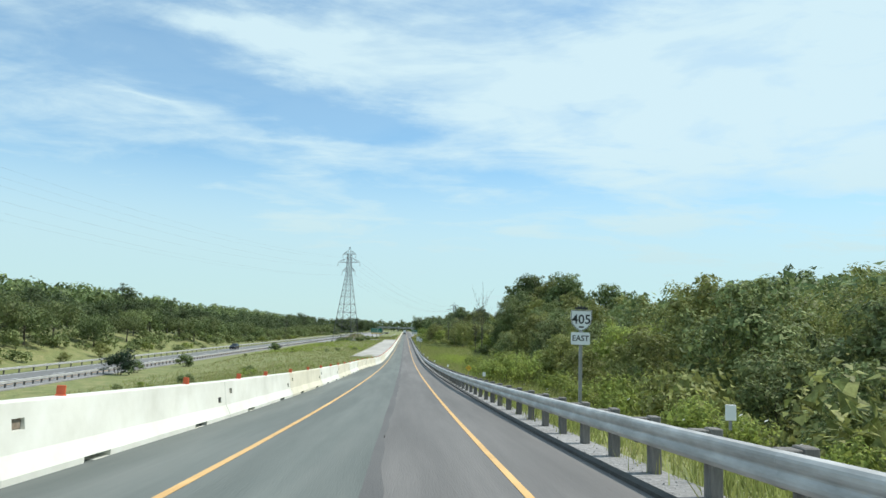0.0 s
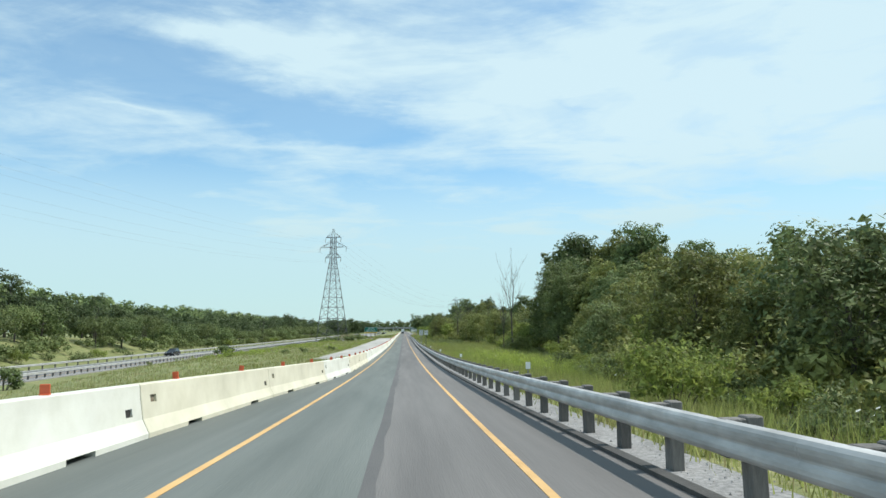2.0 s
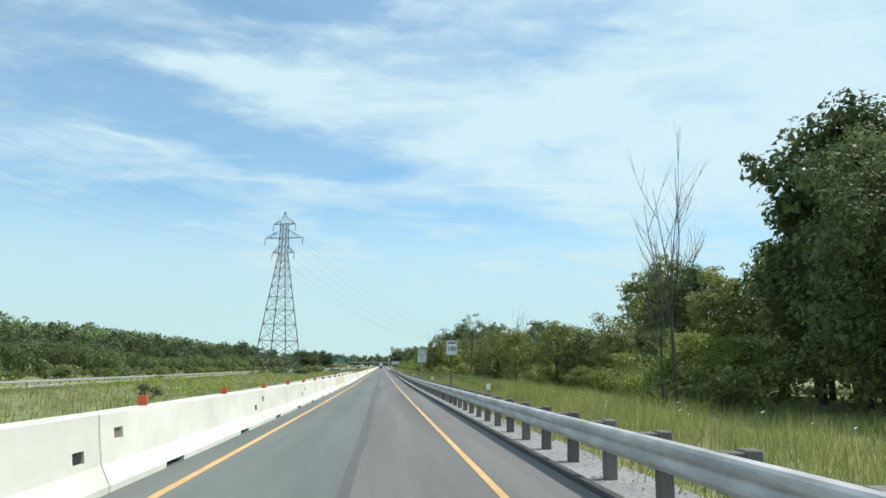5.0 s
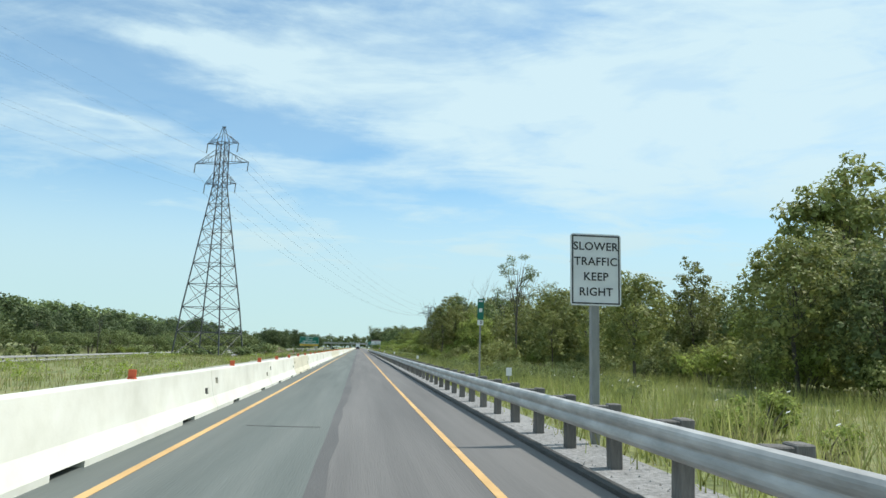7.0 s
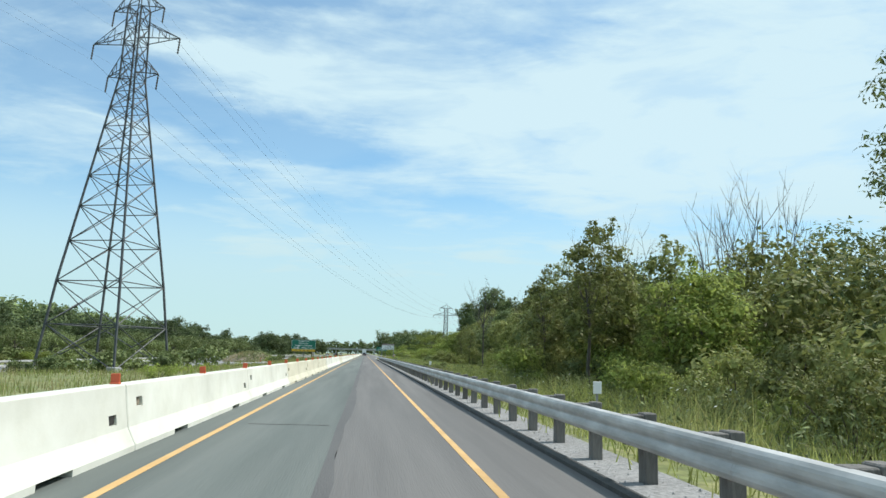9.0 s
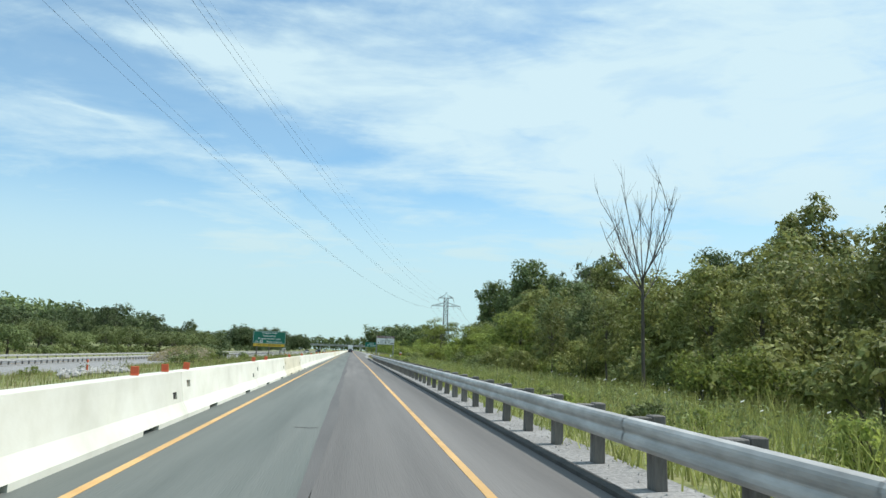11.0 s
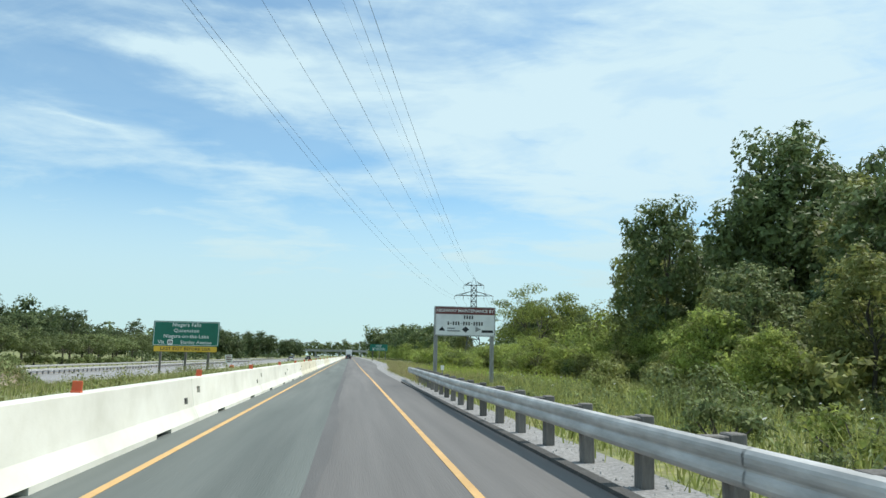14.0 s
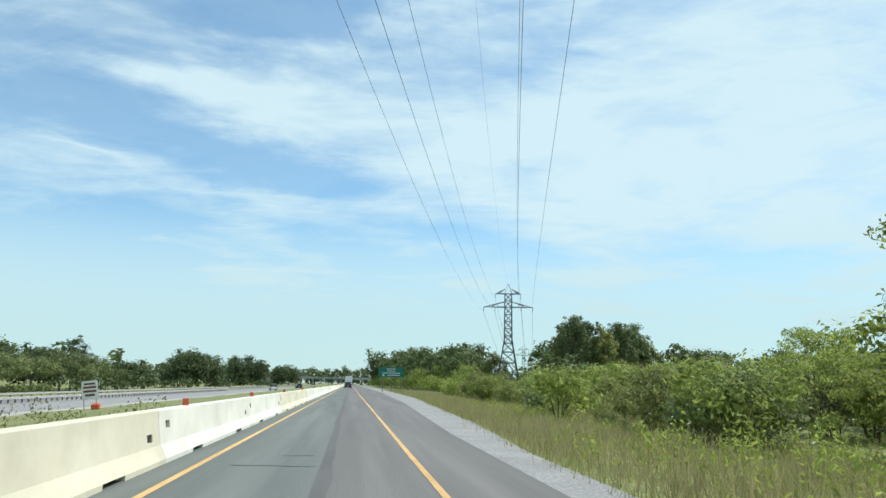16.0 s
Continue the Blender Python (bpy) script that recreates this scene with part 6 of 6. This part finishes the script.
def plant_dead():
    dead = planter([
        make_dead_tree("bare grey dead tree with upright forked branches", 5, 12.0, 6.3, 9, 1.15),
        make_dead_tree("bare grey dead tree with thin upright branches", 8, 15.4, 6.0, 4, 0.34),
        make_dead_tree("bare grey dead tree with forked branches", 11, 10.0, 4.4, 5, 0.4),
    ])
    dead(0, 15.0, 338.6, 1.0, turn=20)
    dead(1, 20.3, 185.5, 1.08, turn=40)
    dead(2, 18.3, 183, 1.03, turn=140)
    dead(0, 35, 220, 1.62, turn=75)
    for x, y, h, turn in ((14.3, 286, 9.6, 60), (19.2, 286, 10.4, 100), (21, 285, 12, 200), (22, 289, 12.5, 30), (21.5, 312, 14, 70), (23.2, 285, 11.5, 300), (26.7, 275, 13.6, 10), (33, 402, 15.5, 10), (-62, 372, 11, 300)):
        dead(2, x, y, h / 10, turn=turn)


plant_dead()


def far_woods():
    rng = np.random.default_rng(77)
    c, r = [], []
    for x in np.arange(-420, 420, 5.5):
        for row in range(2):
            y = 1230 + 60 * row + rng.uniform(-25, 25)
            h = rng.uniform(11, 18)
            for k in range(3):
                c.append((x + rng.uniform(-3, 3), y + rng.uniform(-3, 3), -1 + h * (0.3 + 0.3 * k)))
                r.append(h * rng.uniform(0.26, 0.4))
    for x in np.concatenate([np.arange(-340, -95, 9.0), np.arange(110, 340, 9.0)]):
        y = (700 if x < 0 else 780) + rng.uniform(-80, 60)
        h = rng.uniform(9, 15)
        for k in range(3):
            c.append((x, y, -1 + h * (0.3 + 0.28 * k)))
            r.append(h * rng.uniform(0.28, 0.42))
    c, r = np.array(c), np.array(r)
    me = leaves(rng, c, r, 28000, 2.1, M["leaf_dark"], "distant_woods", 0.9, slim=0.9, tri=True)
    thing("distant_woods", "hazy band of dark green woods on the horizon", "woods", None, "", me, "stuff")


far_woods()
build_mound()


def blades(rng, x, y, h, per, width, lean=0.45):
    """Upright blades in tufts at x, y with heights h."""
    n = len(x) * per
    X = np.repeat(x, per) + rng.normal(0, 0.22, n)
    Y = np.repeat(y, per) + rng.normal(0, 0.3, n)
    H = np.repeat(h, per) * (0.55 + 0.6 * rng.random(n))
    Z = ground_z(X, Y) - 0.03
    a = rng.random(n) * 2 * math.pi
    l = lean * H * rng.random(n)
    base = np.stack([X, Y, Z], -1)
    side = np.stack([np.cos(a), np.sin(a), 0 * a], -1) * (width * (0.6 + 0.8 * rng.random(n)))[:, None]
    b = a + rng.normal(0, 1, n) + 1.5
    tip = base + np.stack([np.cos(b) * l, np.sin(b) * l, H], -1)
    return np.stack([base - side, base + side, tip], 1)


def plant_grass():
    rng = np.random.default_rng(101)
    # right verge
    n = 36000
    y = rng.random(n) * 600 - 6
    e = np.array([wood_edge(q) for q in y])
    x = gravel_x(y) + 0.05 + (e + 2 - gravel_x(y)) * rng.random(n) ** 1.5
    tall = 0.45 + 0.5 * smooth(4, 8, x) * (0.6 + 0.5 * np.sin(y * 0.09 + x * 0.3) ** 2)
    tall = tall * np.array([0.55 + 0.9 * (0.5 + noise.noise(Vector((a * 0.45, b * 0.3, 0)))) for a, b in zip(x, y)])
    tall = np.where(y > 430, tall * 0.5, tall)
    thing("tall_grass", "tall green and yellow meadow grass on the verge", "grass", None, "", quads("tall_grass", blades(rng, x, y, tall, 6, 0.013, 0.75), M["grass"]), "stuff")
    n = 15000
    y = np.concatenate([rng.random(n // 3) * 150 + 60, rng.random(n - n // 3) * 160 + 425])
    x = gravel_x(y) + 0.1 + 10 * rng.random(n) ** 1.3
    thing("ripe_grass", "straw-coloured seeding grass on the verge", "grass", None, "", quads("ripe_grass", blades(rng, x, y, np.where(y > 430, 0.7, 1.0) * (0.35 + 0.35 * rng.random(n)), 5, 0.007, 0.4), M["straw"]), "stuff")
    n = 11000
    y = 424 + 190 * rng.random(n) ** 1.5
    x = gravel_x(y) + 0.15 + (9 + 0.05 * (y - 424)) * rng.random(n) ** 1.2
    thing("ripe_grass", "dense tan seeding grass beside the gravel shoulder", "grass", None, "", quads("ripe_grass", blades(rng, x, y, np.array([0.2 + 0.75 * max(0.5 + noise.noise(Vector((a * 0.6, b * 0.35, 3))), 0) for a, b in zip(x, y)]), 6, 0.009, 0.9), M["straw"]), "stuff")
    # the median
    n = 17000
    y = rng.random(n) * 440 + 2
    x = -5.2 - 30 * rng.random(n) ** 1.25
    keep = ~((x > -10) & (y > 126) & (y < 346)) & ~((x < -25.5) & (y > 328)) & ~((y > 335 - 2.6 * (x + 12.2)) & (y < 344 - 3.35 * (x + 12.2)) & (x < -12))
    x, y = x[keep], y[keep]
    thing("tall_grass", "rough green and straw-coloured grass in the median", "grass", None, "", quads("tall_grass", blades(rng, x, y, 0.2 + 0.3 * rng.random(len(x)), 6, 0.018), M["grass"]), "stuff")
    n = 8000
    y = rng.random(n) * 440 + 2
    x = -5.4 - 28 * rng.random(n)
    keep = ~((x > -10) & (y > 126) & (y < 346)) & ~((x < -25.5) & (y > 328)) & ~((y > 335 - 2.6 * (x + 12.2)) & (y < 344 - 3.35 * (x + 12.2)) & (x < -12))
    x, y = x[keep], y[keep]
    thing("ripe_grass", "straw-coloured seeding grass in the median", "grass", None, "", quads("ripe_grass", blades(rng, x, y, 0.3 + 0.3 * rng.random(len(x)), 5, 0.014, 0.3), M["straw"]), "stuff")
    # weeds along the works area
    n = 900
    y = rng.random(n) * 120 + 440
    x = -4.6 - 4.5 * rng.random(n)
    thing("tall_grass", "scattered weeds behind the barrier", "grass", None, "", quads("tall_grass", blades(rng, x, y, 0.2 + 0.3 * rng.random(n), 6, 0.012), M["grass"]), "stuff")
    # tall leafy weeds in the verge and lush patches in the median
    for y0, y1, n, hi, leaf, wide in ((98, 138, 900, 1.5, "lush", 9.0), (226, 306, 1900, 1.2, "leaf_grey", 10.0), (306, 424, 1500, 1.0, "leaf_grey", 8.0), (424, 458, 650, 1.2, "lush", 10.0), (458, 540, 600, 0.7, "lush", 9.0)):
        y = rng.uniform(y0, y1, n)
        x = gravel_x(y) + 0.7 + wide * rng.random(n)
        h = hi * (0.45 + 0.55 * rng.random(n)) * (0.45 + 0.55 * smooth(0.5, 5, x - gravel_x(y)))
        c = np.stack([x, y, ground_z(x, y) + 0.5 * h], -1)
        thing("weeds", "tall leafy weeds among the verge grass", "weeds", None, "", leaves(rng, c, 0.5 * h, 26 * n, 0.105, M[leaf], "weeds", 1.1, 0.3, 0.34, True, 0), "stuff")
    n = 1500
    y = rng.uniform(150, 325, n)
    x = -10.5 - 22 * rng.random(n)
    keep = np.array([noise.noise(Vector((a * 0.09, b * 0.045, 7))) > 0.02 for a, b in zip(x, y)])
    x, y = x[keep], y[keep]
    h = 0.3 + 0.4 * rng.random(len(x))
    c = np.stack([x, y, ground_z(x, y) + 0.4 * h], -1)
    thing("weeds", "low yellow-green weeds in patches of the median", "weeds", None, "", leaves(rng, c, 0.75 * h, 22000, 0.14, M["lush"], "weeds", 0.8, 0.2, 0.4, True, 0), "stuff")
    n = 420
    y = rng.uniform(352, 470, n)
    x = -5.6 - 13 * rng.random(n)
    h = 0.35 + 0.65 * rng.random(n) ** 2
    c = np.stack([x, y, ground_z(x, y) + 0.45 * h], -1)
    thing("weeds", "mixed green weeds on the verge behind the barrier", "weeds", None, "", leaves(rng, c, 0.6 * h, 9000, 0.12, M["leaf_mid"], "weeds", 0.9, 0.2, 0.4, True, 0), "stuff")
    # white umbels
    n = 420
    y = rng.random(n) * 460
    x = 5 + 9 * rng.random(n) ** 1.3
    z = ground_z(x, y) + 0.7 + 0.35 * rng.random(n)
    a = np.arange(4) * math.pi / 2
    q = np.stack([np.stack([x + 0.035 * math.cos(k), y + 0.035 * math.sin(k), z + 0.02 * math.cos(3 * k)], -1) for k in a], 1)
    thing("wildflowers", "scattered white umbels in the verge grass", "flowers", None, "", quads("wildflowers", q, M["petal"]), "stuff")


plant_grass()


def plant_stones():
    """Loose chips along the gravel shoulder."""
    rng = np.random.default_rng(131)
    n = 7000
    y = rng.random(n) * 430 - 5
    lo, hi = edge_x(y) + 0.16, gravel_x(y) + 0.1
    x = lo + (hi - lo) * rng.random(n)
    r = 0.008 + 0.018 * rng.random(n) ** 2
    z = road_z(y) - 0.005
    c = np.stack([x, y, z + r * 0.5], -1)
    a = rng.random(n) * 6.28
    v = [c + np.stack([np.cos(a + k * 2.1), np.sin(a + k * 2.1), -0.5 + 0 * a], -1) * r[:, None] for k in range(3)]
    top = c + np.stack([0.2 * np.cos(a), 0.2 * np.sin(a), 0.7 + 0 * a], -1) * r[:, None]
    q = np.concatenate([np.stack([v[i], v[(i + 1) % 3], top], 1) for i in range(3)], 0)
    thing("gravel_chips", "loose pale limestone chips on the shoulder", "gravel", None, "", quads("gravel_chips", q, M["stone"]), "stuff")


plant_stones()


def plant_riprap():
    """Broken rock beside the gravel strip, and the post that marks its end."""
    rng = np.random.default_rng(151)
    n = 1700
    d = 17.5 * rng.random(n)
    x = -12.2 - d
    y = 335.5 + 2.6 * d + (9 + 0.75 * d) * rng.random(n)
    r = 0.14 + 0.22 * rng.random(n) ** 2
    c = np.stack([x, y, ground_z(x, y) + r * 0.35], -1)
    v = cores(rng, c, r * 1.6, 0.7)
    thing("riprap", "pale broken rock laid in the median", "rocks", None, "", quads("riprap", v, M["stone"]), "stuff")
    z = float(ground_z(-13.2, 341.5))
    post = thing("marker_post", "slim orange plastic marker post beside the rocks", "marker", pose(-13.2, 341.5, z))
    part("stake", Shape().tube([(0, 0, -0.2), (0, 0, 0.72), (0, 0, 0.75)], [0.05, 0.05, 0.03], 8), M["orange"], post)
    part("reflective_band", Shape().tube([(0, 0, 0.5), (0, 0, 0.6)], [0.053, 0.053], 8), M["white_plate"], post)


plant_riprap()
